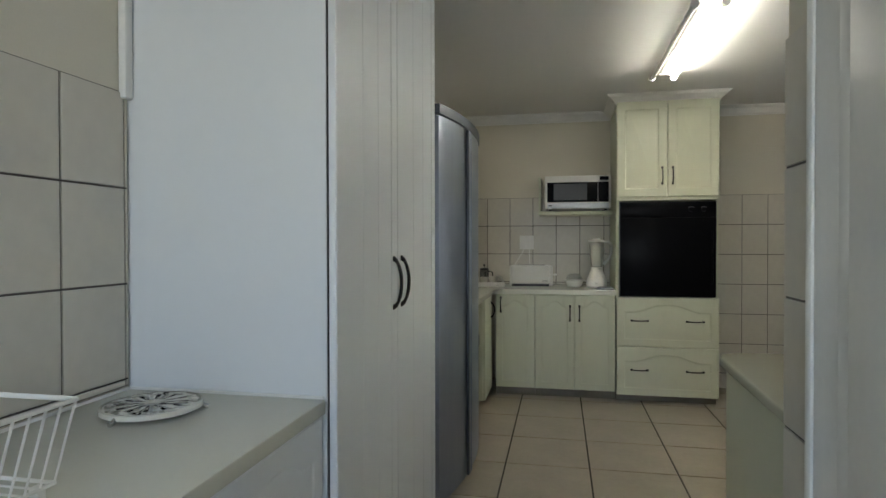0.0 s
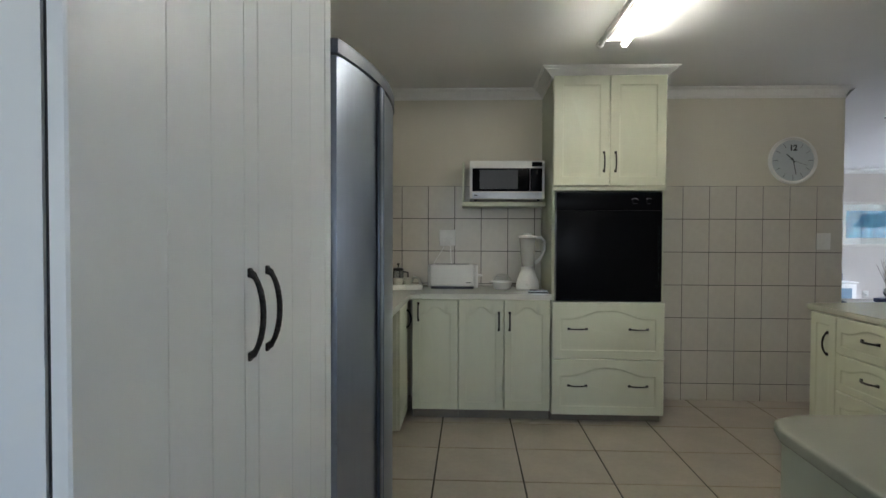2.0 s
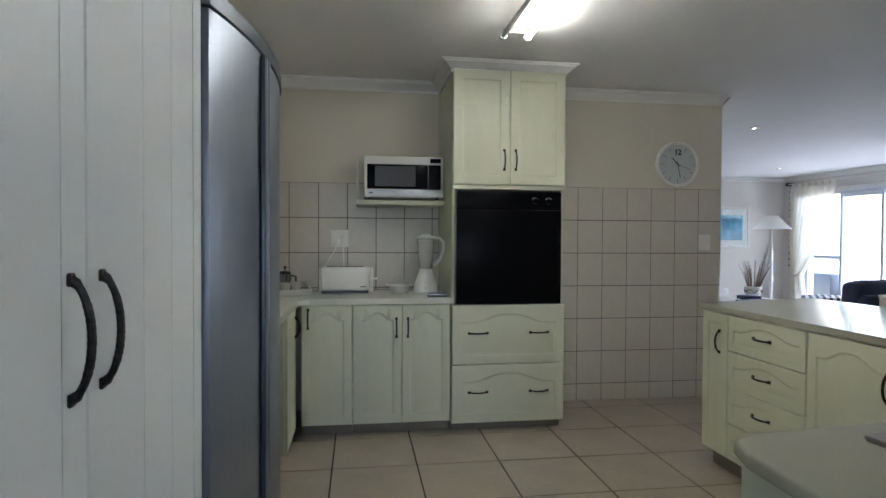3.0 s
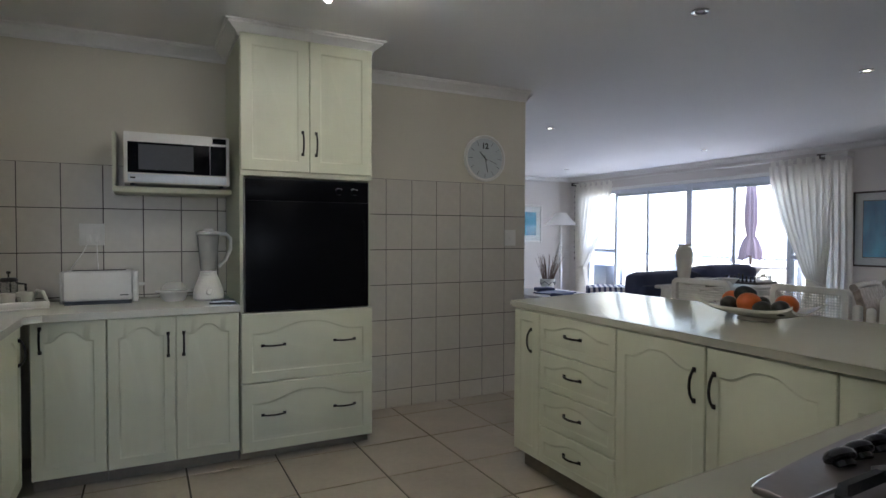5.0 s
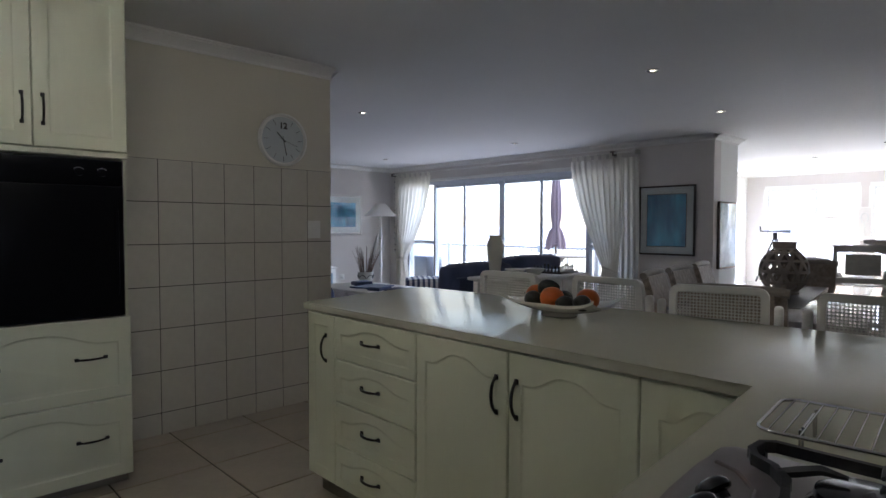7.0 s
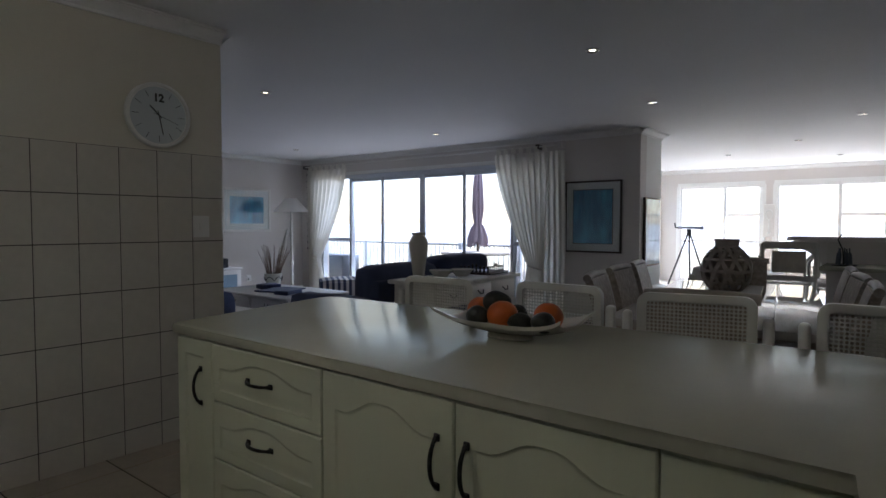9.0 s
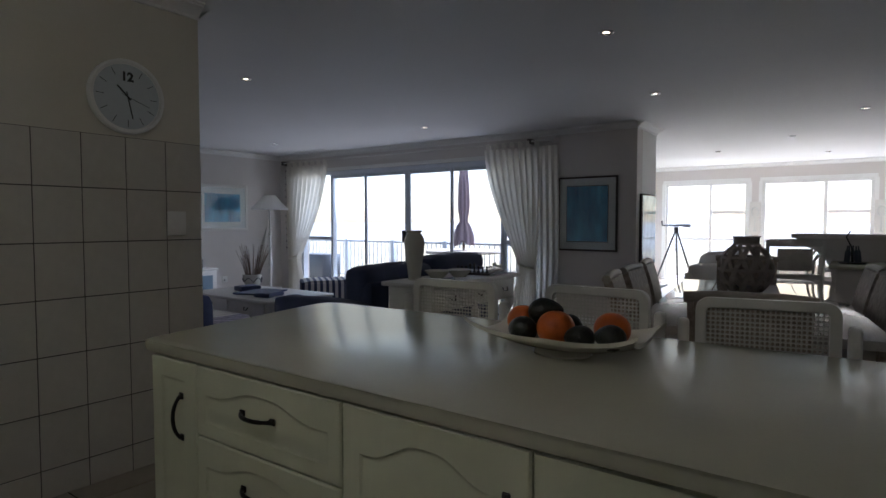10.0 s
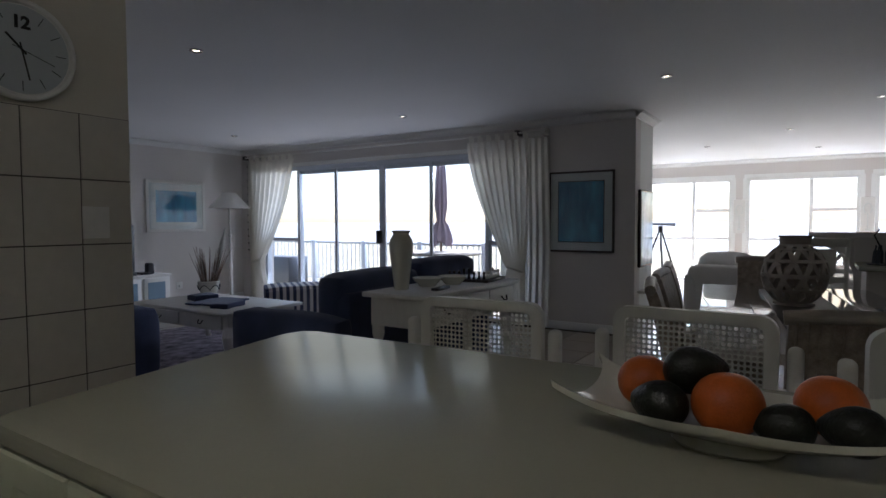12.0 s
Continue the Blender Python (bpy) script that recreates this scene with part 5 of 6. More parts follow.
part("screen", boxes((-0.42, 0, 0.05, 0.25, 0.035, 0.66), bevel=0.005), "black", te)
part("stand", boxes((0.0, -0.06, 0, 0.24, 0.10, 0.05), bevel=0.005), "black", te)
sp = part("speaker", cushion(bmesh.new(), -0.05, -0.05, 0, 0.05, 0.05, 0.15, 0.0, 4), "black", m=pose(5.78, 10.12, 0.53))
tagged(sp, "small rounded black speaker on the white cabinet", "speaker")
bx = thing("set_top_box", pose(5.66, 10.05, 0.53), "flat black receiver box with a trailing cable", "receiver")
part("case", boxes((-0.02, 0, 0, 0.10, 0.2, 0.03), bevel=0.003), "black", bx)
ws = thing("wall_socket", pose(6.42, YN - 0.002, 0.30, 90), "small white wall socket with a plug above the skirting", "socket")
part("plate", boxes((-0.05, -0.05, 0, 0.05, 0.05, 0.009), bevel=0.002), "white_plastic", ws)
part("plug", boxes((-0.02, -0.03, 0.009, 0.02, 0.01, 0.04), bevel=0.004), "white_plastic", ws)

for name, row in (("baseboard_living", (2.652, YN - 0.014, 0.0, XE - 0.001, YN - 0.0005, 0.09)), ("baseboard_east", (XE - 0.014, YE, 0.0, XE - 0.0005, SLIDE[0] - 0.03, 0.09)),
                  ("baseboard_return", (XE, YE - 0.014, 0, 8.30, YE - 0.0005, 0.09))):
    structure(name, boxes(row, bevel=0.003), "trim")

# sliding door in the living room
sd = thing("sliding_door", pose(XE + 0.08, SLIDE[0], 0, 0, 0, 90), "closed white aluminium sliding doors with side lights", "sliding door")
SW, SH = SLIDE[1] - SLIDE[0], SLIDE[2]


def bar(name, y0, z0, y1, z1, d=0.05, parent=None, mat="alu", off=0.0):
    return part(name, boxes((y0, -d / 2 + off, z0, y1, d / 2 + off, z1), bevel=0.003), mat, parent or sd)


bar("head", 0, SH - 0.06, SW, SH, 0.09)
bar("sill", 0, 0.0, SW, 0.045, 0.09)
for y in (0.0, 0.60, 3.825, SW - 0.05):
    bar("jamb", y, 0.046, y + 0.05, SH - 0.061, 0.09)
for y, w, off in ((1.43, 0.045, 0.02), (2.20, 0.06, 0.018), (2.265, 0.07, -0.018), (3.08, 0.045, 0.02)):
    bar("stile", y, 0.046, y + w, SH - 0.061, 0.03, off=off)
for a, b in ((0.051, 0.599), (3.876, SW - 0.051)):
    bar("transom", a, 0.93, b, 0.98, 0.07)
for a, b in ((0.65, 3.825),):
    bar("bottom_rail", a, 0.046, b, 0.12, 0.035)
    bar("top_rail", a, SH - 0.12, b, SH - 0.061, 0.035)
part("door_handle", boxes((2.25, 0.034, 0.92, 2.34, 0.066, 1.10), bevel=0.010), "black", sd, "black sliding door lock")
for a, b in ((0.06, 0.59), (0.66, 1.43), (1.476, 2.19), (2.336, 3.07), (3.13, 3.82), (3.89, SW - 0.06)):
    g = part("pane", boxes((a, 0.028, 0.06, b, 0.032, SH - 0.08)), "glass", sd)
    g.visible_shadow = False
structure("trim_slider", boxes((XE - 0.012, SLIDE[0] - 0.02, SH, XE - 0.001, SLIDE[1] + 0.02, SH + 0.05), bevel=0.003), "trim")


def curtain(label, y0, y1, yg, zt=2.16, zg=0.84, width=0.30, folds=9):
    """A tab-topped curtain drawn to yg at the height zg and falling to the floor."""
    c = thing("curtain", pose(XE - 0.12, 0, 0), label, "curtain")
    bm = bmesh.new()
    nz, ny = 44, folds * 8
    way = 1 if y0 > y1 else -1
    rows = []
    for k in range(nz + 1):
        z = zt - (zt - 0.02) * k / nz
        if z > zg:
            u = (zt - z) / (zt - zg)
            a, b = y0 + (yg + way * width * 0.42 - y0) * u ** 1.5, y1 + (yg - way * width * 0.30 - y1) * u ** 3
        else:
            u = (zg - z) / zg
            a, b = yg + way * width * (0.42 + 0.34 * min(1, u * 1.6)), yg - way * width * 0.32
        row = []
        for j in range(ny + 1):
            v = j / ny
            amp = 0.032 * (0.5 + 0.5 * min(1, (zt - z) * 4 + 0.1)) + 0.012 * math.sin(v * 7 + z * 2)
            x = amp * math.sin(v * folds * 2 * math.pi + 0.6 * math.sin(z * 2.5)) + 0.008 * noise.noise(Vector((v * 5, z * 2, y0)))
            row.append(bm.verts.new((x, a + (b - a) * v, z)))
        rows.append(row)
    for p, q in zip(rows, rows[1:]):
        for j in range(ny):
            bm.faces.new((p[j], p[j + 1], q[j + 1], q[j]))
    part("drape", bm, "drape", c, "pale gathered curtain cloth", smooth=3)
    n = 7
    for k in range(n):
        y = y0 + (y1 - y0) * (k + 0.5) / n
        part("tab", boxes((-0.022, y - 0.022, zt - 0.01, -0.019, y + 0.022, zt + 0.07), (0.019, y - 0.022, zt - 0.01, 0.022, y + 0.022, zt + 0.07), (-0.022, y - 0.022, zt + 0.07, 0.022, y + 0.022, zt + 0.073)), "drape", c)
    bm = bmesh.new()
    tube(bm, [(0.052 * math.cos(q), yg + way * width * 0.05 + width * 0.37 * math.sin(q), zg + 0.03 * math.sin(q) * way) for q in (2 * math.pi * j / 24 for j in range(25))], 0.012, 6)
    part("tieback", bm, "drape", c)
    return c


M["drape"] = material("curtain_cloth_cream", (0.78, 0.76, 0.70), 0.95, vary=0.05, scale=5, fine=200, bump=0.1)
dn = M["drape"].node_tree
pb_, tl_, mx_ = dn.nodes["Principled BSDF"], dn.nodes.new("ShaderNodeBsdfTranslucent"), dn.nodes.new("ShaderNodeMixShader")
tl_.inputs[0].default_value = (0.85, 0.82, 0.75, 1)
mx_.inputs[0].default_value = 0.72
dn.links.new(pb_.outputs[0], mx_.inputs[1])
dn.links.new(tl_.outputs[0], mx_.inputs[2])
dn.links.new(mx_.outputs[0], dn.nodes["Material Output"].inputs[0])
curtain("cream curtain tied back beside the sliding door, near the picture", 6.16, 5.34, 5.50, zg=0.66)
curtain("cream curtain tied back beside the sliding door, near the lamp", 9.12, 10.14, 9.98, zg=0.62)
bm = bmesh.new()
rows = []
for k in range(25):
    z = 2.16 - 2.13 * k / 24
    rows.append([bm.verts.new((0.018 * math.sin(j * 0.9 + 0.3 * math.sin(z * 3)), 5.12 + 0.27 * j / 24 - 0.02 * math.sin(z * 1.5), z)) for j in range(25)])
for p, q in zip(rows, rows[1:]):
    for j in range(24):
        bm.faces.new((p[j], p[j + 1], q[j + 1], q[j]))
sc_ = thing("curtain", pose(XE - 0.10, 0, 0), "narrow straight white curtain length beside the picture", "curtain")
part("drape", bm, "drape", sc_, smooth=3)
rd = thing("curtain_rail", pose(XE - 0.12, 0, 2.225), "thin white curtain rail with end brackets above the sliding door", "curtain rail")
bm = bmesh.new()
tube(bm, [(0, 5.20, 0), (0, 10.20, 0)], 0.012, 10)
part("rod", bm, "white_wood", rd)
for y in (5.18, 5.5, 10.0, 10.22):
    part("bracket", boxes((-0.02, y - 0.025, -0.03, 0.118, y + 0.025, 0.03), bevel=0.004), "frame_dark" if y in (5.5, 10.22) else "white_wood", rd)
bs = thing("bead_string", pose(XE - 0.03, 10.26, 2.15), "string of small dark beads hanging beside the curtain", "bead string")
bm = bmesh.new()
tube(bm, [(0, 0, 0), (0, 0, -1.45)], 0.0015, 4)
part("cord", bm, "twig", bs)
for k in range(13):
    b = bmesh.new()
    bmesh.ops.create_icosphere(b, subdivisions=1, radius=0.017)
    part("bead", b, "frame_dark", bs, m=pose(0, 0, -0.05 - 0.11 * k))

# downlights
dl0 = None
for x, y in ((3.762, 6.11), (6.49, 6.42), (4.331, 3.371), (6.222, 3.623), (6.40, 9.12), (2.443, 3.162), (8.11, 2.11), (11.18, 4.05), (9.9, 2.9), (12.2, 2.6)):
    if dl0 is None:
        dl0 = thing("downlight", pose(x, y, CEIL), "small lit recessed downlight with a chrome ring", "downlight", "downlights in the ceiling")
        part("ring", lathe(bmesh.new(), [(0.022, -0.002), (0.044, -0.001), (0.045, -0.007), (0.038, -0.011), (0.025, -0.008), (0.022, -0.002)], 24), "chrome", dl0)
        part("lamp", lathe(bmesh.new(), [(0, -0.0025), (0.022, -0.0025), (0.020, -0.0045), (0, -0.005)], 20), "led", dl0, "lit lamp")
    else:
        copy_thing(dl0, pose(x, y, CEIL))
lens_off = next(c for o in bpy.data.objects if o.name.startswith("downlight") and abs(o.matrix_basis.translation.x - 2.443) < 0.01 for c in o.children if c.name.startswith("lamp"))
lens_off.data = lens_off.data.copy()
lens_off.data.materials[0] = M["mat_grey"]
tagged(lens_off, label="unlit lamp")

# ---- far room ----
def far_window(i, y0, y1, split, low=FWB):
    w = thing("window_%d" % i, pose(XW + 0.05, y0, low, 0, 0, 90), "", "")
    tagged(w, kind="structure")
    W_, H_ = y1 - y0, FWT - low
    tz, cz = 0.85 - low, 1.39 - low
    rows = [("window_frame", 0, 0, W_, 0.05), ("window_frame", 0, H_ - 0.05, W_, H_), ("window_frame", 0, 0.05, 0.05, H_ - 0.05), ("window_frame", W_ - 0.05, 0.05, W_, H_ - 0.05)]
    s = split - y0
    rows += [("mullion", s - 0.03, 0.051, s + 0.03, H_ - 0.051), ("transom", 0.051, tz, s - 0.031, tz + 0.05), ("transom", s + 0.031, tz, W_ - 0.051, tz + 0.05)]
    lo, hi = (0.051, s - 0.031)
    rows += [("casement", lo, cz, hi, cz + 0.06)]
    for n, a, b, c, d in rows:
        part(n, boxes((a, -0.03, b, c, 0.03, d), bevel=0.003), "trim", w)
    g = part("pane", boxes((0.04, -0.002, 0.04, W_ - 0.04, 0.002, H_ - 0.04)), "glass", w)
    g.visible_shadow = False
    part("window_sill", boxes((-0.05, 0.03, -0.03, W_ + 0.05, 0.12, -0.001), bevel=0.004), "trim", w)
    part("window_trim", boxes((-0.05, 0.045, H_ + 0.001, W_ + 0.05, 0.06, H_ + 0.07), (-0.07, 0.045, 0, -0.001, 0.06, H_), (W_ + 0.001, 0.045, 0, W_ + 0.07, 0.06, H_)), "trim", w)


far_window(1, *W1, 4.66, 0.03)
far_window(2, *W2, 2.69)
far_window(3, *W3, 1.35)

tp = thing("telescope", pose(12.6, 5.03, 0), "black and silver telescope on a wooden tripod by the window", "telescope")
bm = bmesh.new()
tube(bm, [(0, 0.20, 1.16), (0, -0.12, 1.16), (0, -0.12, 1.16), (0, -0.26, 1.155)], 0.04, 14, radii=[0.022, 0.028, 0.034, 0.042])
part("barrel", bm, "steel", tp)
bm = bmesh.new()
tube(bm, [(0, 0.20, 1.16), (0, 0.26, 1.16), (0, 0.27, 1.25)], 0.016, 8)
part("eyepiece", bm, "black", tp)
part("head", boxes((-0.03, -0.04, 1.0, 0.03, 0.04, 1.13), bevel=0.01), "black", tp)
for a in (80, 200, 320):
    bm = bmesh.new()
    tube(bm, [(0.03 * math.cos(radians(a)), 0.03 * math.sin(radians(a)), 1.02), (0.42 * math.cos(radians(a)), 0.42 * math.sin(radians(a)), 0.0)], 0.017, 6)
    part("leg", bm, "black", tp)
bm = bmesh.new()
tube(bm, [(0, 0, 1.0), (0, 0, 0.66)], 0.012, 6)
part("centre_column", bm, "black", tp)
for i, y in enumerate((3.845, 1.86)):
    sc = thing("wall_sconce", pose(XW - 0.002, y, 1.30, 0, 0, -90), "white plaque with a wire candle holder between the windows", "wall light", "plaques between the windows")
    part("plaque", boxes((-0.10, -0.025, -0.32, 0.10, 0, 0.32), bevel=0.012), "white_wood", sc)
    bm = bmesh.new()
    tube(bm, [(0.06 * math.cos(radians(q)), -0.035, 0.12 + 0.09 * math.sin(radians(q))) for q in range(-60, 241, 20)], 0.009, 6)
    tube(bm, [(0, -0.035, 0.03), (0, -0.04, -0.24)], 0.008, 6)
    box(bm, -0.03, -0.06, -0.26, 0.03, -0.025, -0.23, 0.004, 1)
    part("bracket", bm, "mat_grey", sc)
wsf = thing("white_sofa", pose(8.25, 3.05, 0), "white upholstered sofa with soft cushions in the bright far room", "sofa")
part("base", cushion(bmesh.new(), 0, 0, 0.05, 1.7, 0.75, 0.42, 0.0), "white_cloth", wsf)
part("back", cushion(bmesh.new(), 0, 0, 0.2, 0.24, 0.75, 0.72, 0.01), "white_cloth", wsf)
for y in (-0.02, 0.67):
    part("arm", cushion(bmesh.new(), 0, y - 0.03, 0.05, 1.7, y + 0.13, 0.62, 0.01), "white_cloth", wsf)
part("back_cushion", cushion(bmesh.new(), 0.20, 0.12, 0.42, 0.46, 0.66, 0.84, 0.03), "white_cloth", wsf)
dsk = part("wall_panel_picture", boxes((7.66, YE - 0.035, 0.72, 8.20, YE - 0.004, 1.55), bevel=0.006), "frame_dark")
tagged(dsk, "dark framed glass picture catching the window light on the white wall", "picture")
gl = part("glossy_print", boxes((0.02, -0.0035, 0.02, 0.52, 0, 0.81)), material("glossy_blue_print", (0.30, 0.48, 0.60), 0.08, vary=0.3, scale=2, fine=9, bump=0, coat=0.6), dsk, m=pose(7.66, YE - 0.0355, 0.72))
shf = thing("wall_shelf", pose(7.68, YE - 0.002, 0.44), "narrow white wall shelf under the glass picture", "shelf")
part("board", boxes((0, -0.18, 0, 0.56, 0, 0.03), bevel=0.004), "white_wood", shf)

br = thing("bar_counter", pose(6.75, 1.05, 0), "grey painted bar counter with a raised back board and curved bracket", "bar counter")
part("body", boxes((0.0, 0, 0, 0.55, 1.22, 0.83), bevel=0.004), "wall_grey", br)
part("worktop", boxes((-0.04, -0.02, 0.83, 0.60, 1.27, 0.865), bevel=0.006), "worktop", br)
part("raised_board", boxes((0.60, -0.1, 0.60, 0.64, 1.27, 1.07), bevel=0.003), "wall_grey", br)
part("bar_top", boxes((0.56, -0.12, 1.07, 0.92, 1.60, 1.11), bevel=0.006), "wall_grey", br)
bm = bmesh.new()
pts = [(1.271, 1.069), (1.56, 1.069), (1.56, 1.0)] + [(1.271 + 0.29 * (1 - math.sin(radians(a))), 0.70 + 0.30 * math.cos(radians(a))) for a in range(10, 91, 10)] + [(1.271, 0.60)]
vA = [bm.verts.new((0.60, y, z)) for y, z in pts]
vB = [bm.verts.new((0.64, y, z)) for y, z in pts]
bm.faces.new(vA)
bm.faces.new(vB[::-1])
for k in range(len(pts)):
    bm.faces.new((vA[k], vA[(k + 1) % len(pts)], vB[(k + 1) % len(pts)], vB[k]))
part("curved_bracket", bm, "wall_grey", br)
part("post", boxes((0.64, -0.05, 0, 0.70, 1.22, 1.069)), "wall_grey", br)
st = thing("bottle_stand", pose(6.98, 2.16, 0.865), "dark metal stand holding small bottles on the bar", "stand")
part("tray", lathe(bmesh.new(), [(0, 0), (0.10, 0), (0.10, 0.012), (0, 0.012)], 20), "iron", st)
for k in range(5):
    a = 1.25 * k
    part("bottle", lathe(bmesh.new(), [(0, 0.012), (0.014, 0.012), (0.015, 0.10), (0.006, 0.125), (0.006, 0.155), (0, 0.155)], 10), "steel_dark", st, m=pose(0.055 * math.cos(a), 0.055 * math.sin(a), 0, 6 * math.sin(a), 6 * math.cos(a)))
bm = bmesh.new()
tube(bm, [(0, 0, 0.012), (0.01, 0.01, 0.14), (0.03, 0.05, 0.23), (0.0, 0.02, 0.28)], 0.006, 6)
part("stem", bm, "iron", st)


def frame_chair(label, m):
    """A high white chair with an open framed back; the back stands at x = 0 and leans to -x."""
    c = thing("bar_chair", m, label, "bar chair", "white chairs at the bar")
    for y in (-0.22, 0.22):
        bm = bmesh.new()
        tube(bm, [(0.02, y, 0), (0, y, 0.62), (-0.06, y, 1.06)], 0.018, 8)
        part("leg", bm, "white_wood", c)
        bm = bmesh.new()
        tube(bm, [(0.42, y, 0), (0.40, y, 0.64)], 0.018, 8)
        part("leg", bm, "white_wood", c)
        bm = bmesh.new()
        tube(bm, [(-0.03, y, 0.90), (0.10, y, 0.93), (0.28, y, 0.86), (0.36, y, 0.66)], 0.014, 8)
        part("armrest", bm, "white_wood", c)
    part("seat", boxes((0.0, -0.23, 0.60, 0.44, 0.23, 0.65), bevel=0.015), "white_cloth", c)
    for z0, z1, x in ((1.0, 1.07, -0.055), (0.70, 0.75, -0.015)):
        part("rail", boxes((x - 0.015, -0.22, z0, x + 0.015, 0.22, z1), bevel=0.006), "white_wood", c)
    part("back_panel", boxes((-0.05, -0.14, 0.78, -0.03, 0.14, 0.98), bevel=0.005), "cane", c, "pale woven panel")
    part("foot_rail", boxes((0.40, -0.22, 0.24, 0.42, 0.22, 0.27)), "white_wood", c)
    return c


fc0 = frame_chair("high white chair with arms standing at the bar", pose(7.05, 2.60, 0, 0, 0, 15))
copy_thing(fc0, pose(8.1, 2.25, 0, 0, 0, 165))

# ---- outside ----
structure("deck", boxes((XE + 0.2, YE + 0.15, -0.16, 8.15, 13.5, -0.06), (8.15, YF + 0.12, -0.16, 10.6, 13.5, -0.06)), "deck")
rl = thing("balcony_railing", pose(10.4, 0, -0.06), "white metal balcony railing with thin uprights", "railing")
bm = bmesh.new()
tube(bm, [(0, YF + 0.14, 0.86), (0, 13.4, 0.86)], 0.025, 8)
part("top_rail", bm, "alu", rl)
bm = bmesh.new()
tube(bm, [(0, YF + 0.14, 0.10), (0, 13.4, 0.10)], 0.014, 6)
part("bottom_rail", bm, "alu", rl)
k = 0
y = YF + 0.2
while y < 13.4:
    if k % 12 == 0:
        part("post", boxes((-0.045, y - 0.045, 0, 0.045, y + 0.045, 0.90), bevel=0.004), "alu", rl)
    else:
        part("baluster", boxes((-0.008, y - 0.008, 0.11, 0.008, y + 0.008, 0.84)), "alu", rl)
    y += 0.115
    k += 1
ut = thing("patio_table", pose(9.4, 7.80, -0.06), "round stone-topped patio table around the closed umbrella", "table")
part("tabletop", lathe(bmesh.new(), [(0, 0.74), (0.66, 0.74), (0.68, 0.76), (0.66, 0.79), (0, 0.79)], 36), "deck", ut)
part("pedestal", lathe(bmesh.new(), [(0, 0), (0.28, 0), (0.10, 0.10), (0.08, 0.60), (0.20, 0.739), (0, 0.739)], 20), "deck", ut)
ub = thing("patio_umbrella", pose(9.4, 7.80, 0.735), "closed mauve patio umbrella tied round its pole", "umbrella")
bm = bmesh.new()
tube(bm, [(0, 0, 0), (0, 0, 1.62)], 0.022, 10)
part("pole", bm, "twig", ub)
bm = bmesh.new()
prof = [(0.03, 1.62), (0.06, 1.45), (0.085, 1.1), (0.095, 0.75), (0.06, 0.50), (0.11, 0.42), (0.16, 0.25), (0.17, 0.12)]
nn = 40
rings = []
for r, z in prof:
    rings.append([bm.verts.new((r * (1 + 0.25 * math.sin(8 * a)) * math.cos(a), r * (1 + 0.25 * math.sin(8 * a)) * math.sin(a), z + (0.05 * math.sin(4 * a) if z < 0.2 else 0))) for a in (2 * math.pi * q / nn for q in range(nn))])
for a, b in zip(rings, rings[1:]):
    for q in range(nn):
        bm.faces.new((a[q], a[(q + 1) % nn], b[(q + 1) % nn], b[q]))
part("canopy", bm, "umbrella", ub, "folded mauve canopy", smooth=3)
bb = part("barbecue_box", boxes((8.3, 10.2, -0.06, 8.75, 11.0, 0.62), bevel=0.02), "steel_dark")
tagged(bb, "dark covered barbecue box standing on the deck", "barbecue")
structure("roof_over_deck", boxes((XE + 0.2, YF + 0.125, 2.30, 9.0, 13.5, 2.45)), "wall_white")
structure("ground", boxes((XW + 0.15, -400, -3.2, 90, 400, -3.0), (-60, -400, -3.2, XW + 0.15, -2.5, -3.0), (-60, 13.6, -3.2, XW + 0.15, 400, -3.0), (8.3, -2.5, -3.2, XW + 0.15, 13.6, -3.0)), "land")
structure("sea", boxes((90, -4000, -3.4, 4500, 4000, -3.15)), "sea")

# ---- tiles, last ----
tile_meshes = {}


def tile(parent, name, mat, w, h, t, m, joint=0.0055):
    key = (name, round(w, 3), round(h, 3))
    if key not in tile_meshes:
        bm = boxes((joint / 2, joint / 2, 0, w - joint / 2, h - joint / 2, t))
        edges = [e for e in bm.edges if all(v.co.z > t / 2 for v in e.verts)]
        bmesh.ops.bevel(bm, geom=edges, offset=0.0012, segments=1, affect="EDGES")
        bmesh.ops.recalc_face_normals(bm, faces=bm.faces)
        me = bpy.data.meshes.new(name)
        bm.to_mesh(me)
        bm.free()
        me.materials.append(M[mat])
        tile_meshes[key] = me
    ob = new(name, tile_meshes[key])
    ob.parent = parent
    ob.matrix_basis = m
    return ob


def tiled_wall(name, u_lines, z_lines, place):
    """place(u, z) gives the pose of a tile whose x runs along the wall and whose y runs up."""
    length = u_lines[-1] - u_lines[0]
    bm = boxes((0, 0, 0, length, z_lines[-1] - z_lines[0], 0.002))
    ob = part(name, bm, "wall_grout", m=place(u_lines[0], z_lines[0]), kind="structure")
    for a, b in zip(u_lines, u_lines[1:]):
        for c, d in zip(z_lines, z_lines[1:]):
            if b - a > 0.012 and d - c > 0.012:
                tile(ob, "wall_tile", "wall_tile", b - a, d - c, 0.006, pose(a - u_lines[0], c - z_lines[0], 0.0006))
    return ob


def lines(a, b, origin, step):
    k0 = math.ceil((a - origin) / step + 1e-6)
    out = [a]
    while origin + k0 * step < b - 1e-6:
        out.append(origin + k0 * step)
        k0 += 1
    return out + [b]


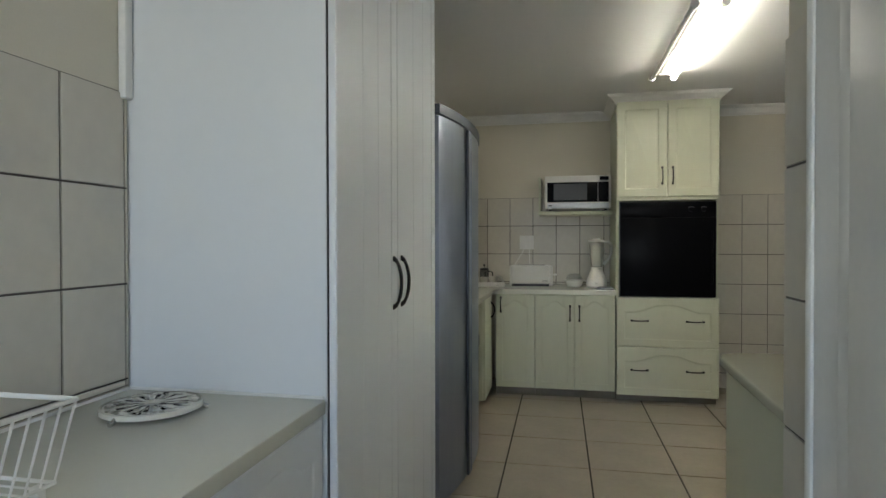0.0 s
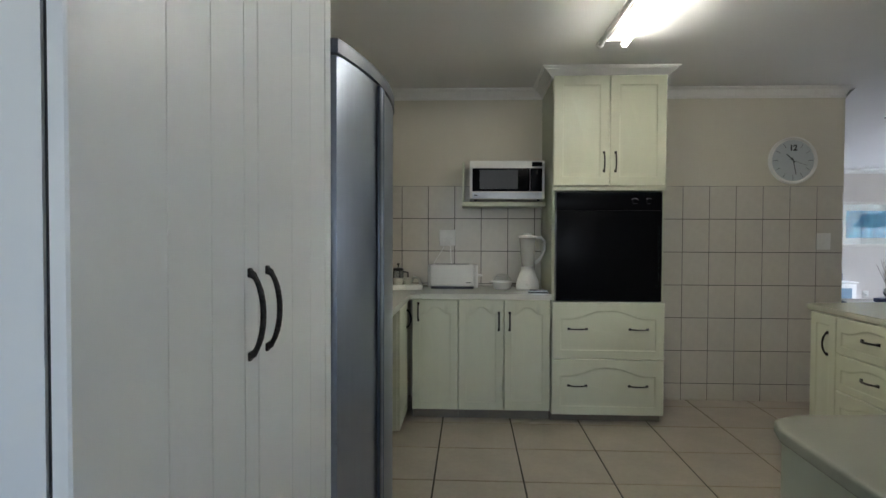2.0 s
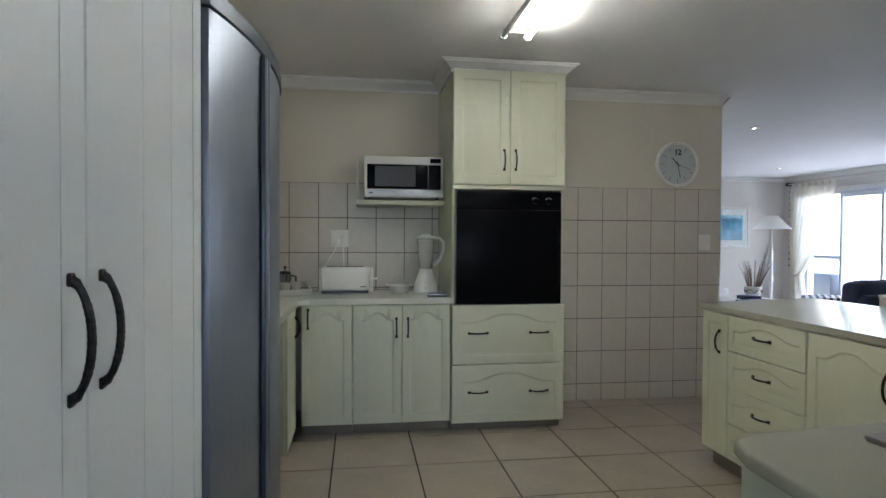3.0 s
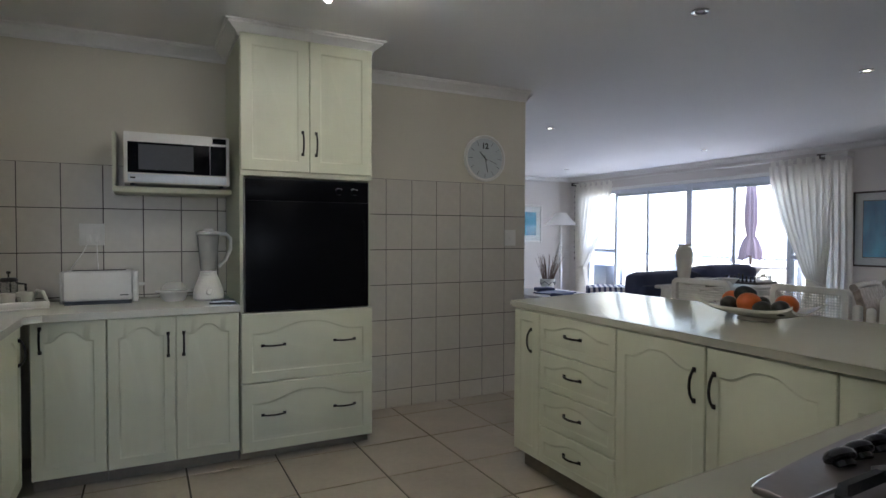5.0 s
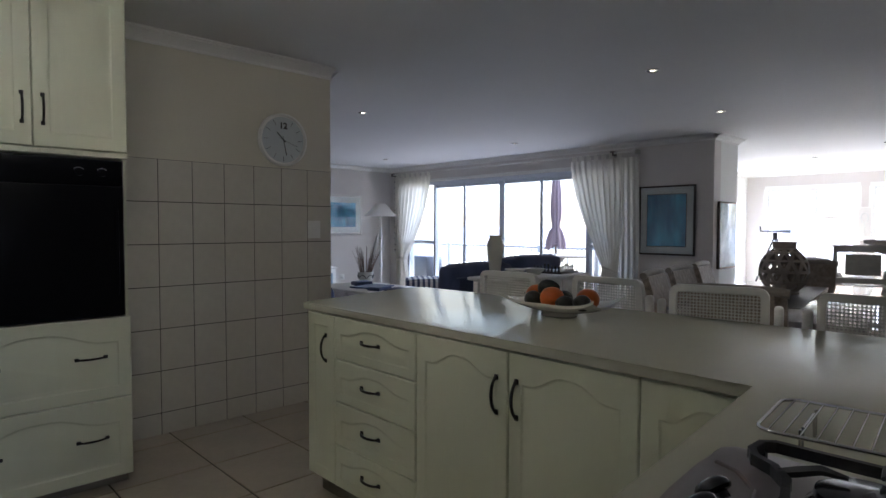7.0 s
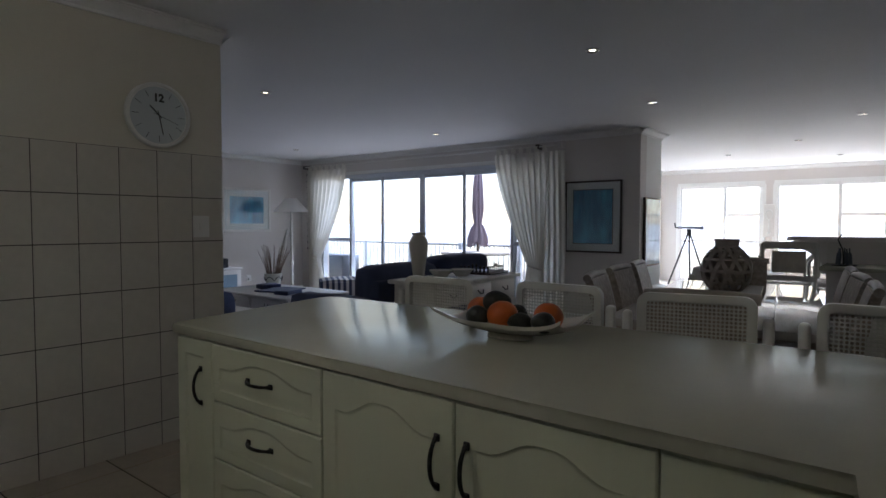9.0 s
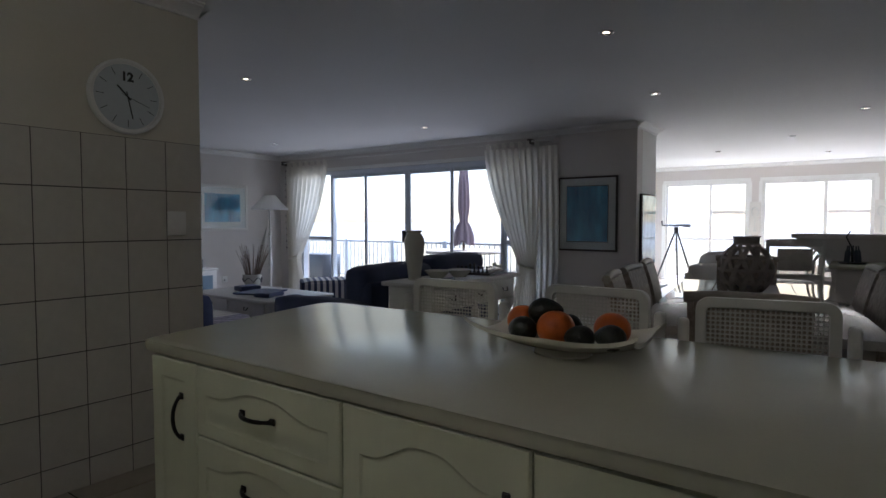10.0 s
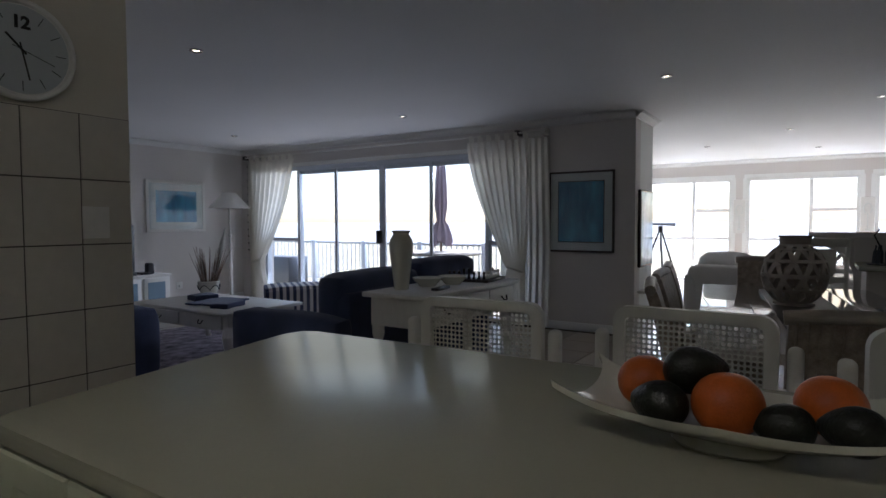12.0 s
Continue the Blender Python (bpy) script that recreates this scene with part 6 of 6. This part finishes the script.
ZL = [0.0] + [0.13 + 0.25 * k for k in range(7)]
ZU = [BT + 0.001] + [z for z in ZL if z > BT + 0.01]
tiled_wall("wall_tiles_east", lines(CX1 + 0.001, 2.648, 1.468, 0.1975), ZL, lambda u, z: pose(u, YB - 0.0005, z, 90))
tiled_wall("wall_tiles_back", lines(XL + 0.001, CX0 - 0.001, -0.464, 0.204), ZU, lambda u, z: pose(u, YB - 0.0005, z, 90))
tiled_wall("wall_tiles_left", [XL + 0 for _ in ()] + lines(3.22, YB - 0.01, 0.1, 0.2), ZU, lambda u, z: pose(XL + 0.0005, u, z, 90, 0, 90))
tiled_wall("wall_tiles_scullery", lines(-0.90, TY0 - 0.006, 0.822, 0.2), ZU, lambda u, z: pose(XL + 0.0005, u, z, 90, 0, 90))
tiled_wall("wall_tiles_stub", [0.0, 0.155], ZL, lambda u, z: pose(0.4095, 0.931 - u, z, 90, 0, -90))

G = 0.458
floor_root = new("floor_tiles")
tagged(floor_root, kind="structure")
xs = lines(XL + 0.001, XW - 0.001, 0.137, G)
ys = lines(-2.24, YN - 0.001, 3.866, G)
near, far = [], []
for a, b in zip(xs, xs[1:]):
    for c, d in zip(ys, ys[1:]):
        cx, cy = (a + b) / 2, (c + d) / 2
        if cy > YF + 0.05 and cx > XE or cx > XE and cx < 8.15 and cy > YE or cx > 0.55 and cy < YS or cx < 2.5 and cy > YB + 0.2:
            continue
        (near if cx < 7.6 and (cy < 6.2 or cx > 2.6) else far).append((a, b, c, d))
near.sort(key=lambda q: math.hypot((q[0] + q[1]) / 2 - 1.8, (q[2] + q[3]) / 2 - 3.2))
far += near[300:]
for a, b, c, d in near[:300]:
    tile(floor_root, "floor_tile", "floor_tile", b - a, d - c, 0.006, pose(a, c, -0.0045 + random.uniform(0, 0.0003)), joint=0.010)
verts, faces = [], []
for a, b, c, d in far:
    n0 = len(verts)
    j = 0.005
    for z in (-0.0045, 0.0014):
        verts += [(a + j, c + j, z), (b - j, c + j, z), (b - j, d - j, z), (a + j, d - j, z)]
    faces += [[n0 + q for q in f] for f in ((4, 5, 6, 7), (0, 1, 5, 4), (1, 2, 6, 5), (2, 3, 7, 6), (3, 0, 4, 7))]
me = bpy.data.meshes.new("floor_tiles_rest")
me.from_pydata(verts, [], faces)
me.materials.append(M["floor_tile"])
rest = new("floor_tiles_rest", me)
tagged(rest, kind="stuff")
rest.parent = floor_root
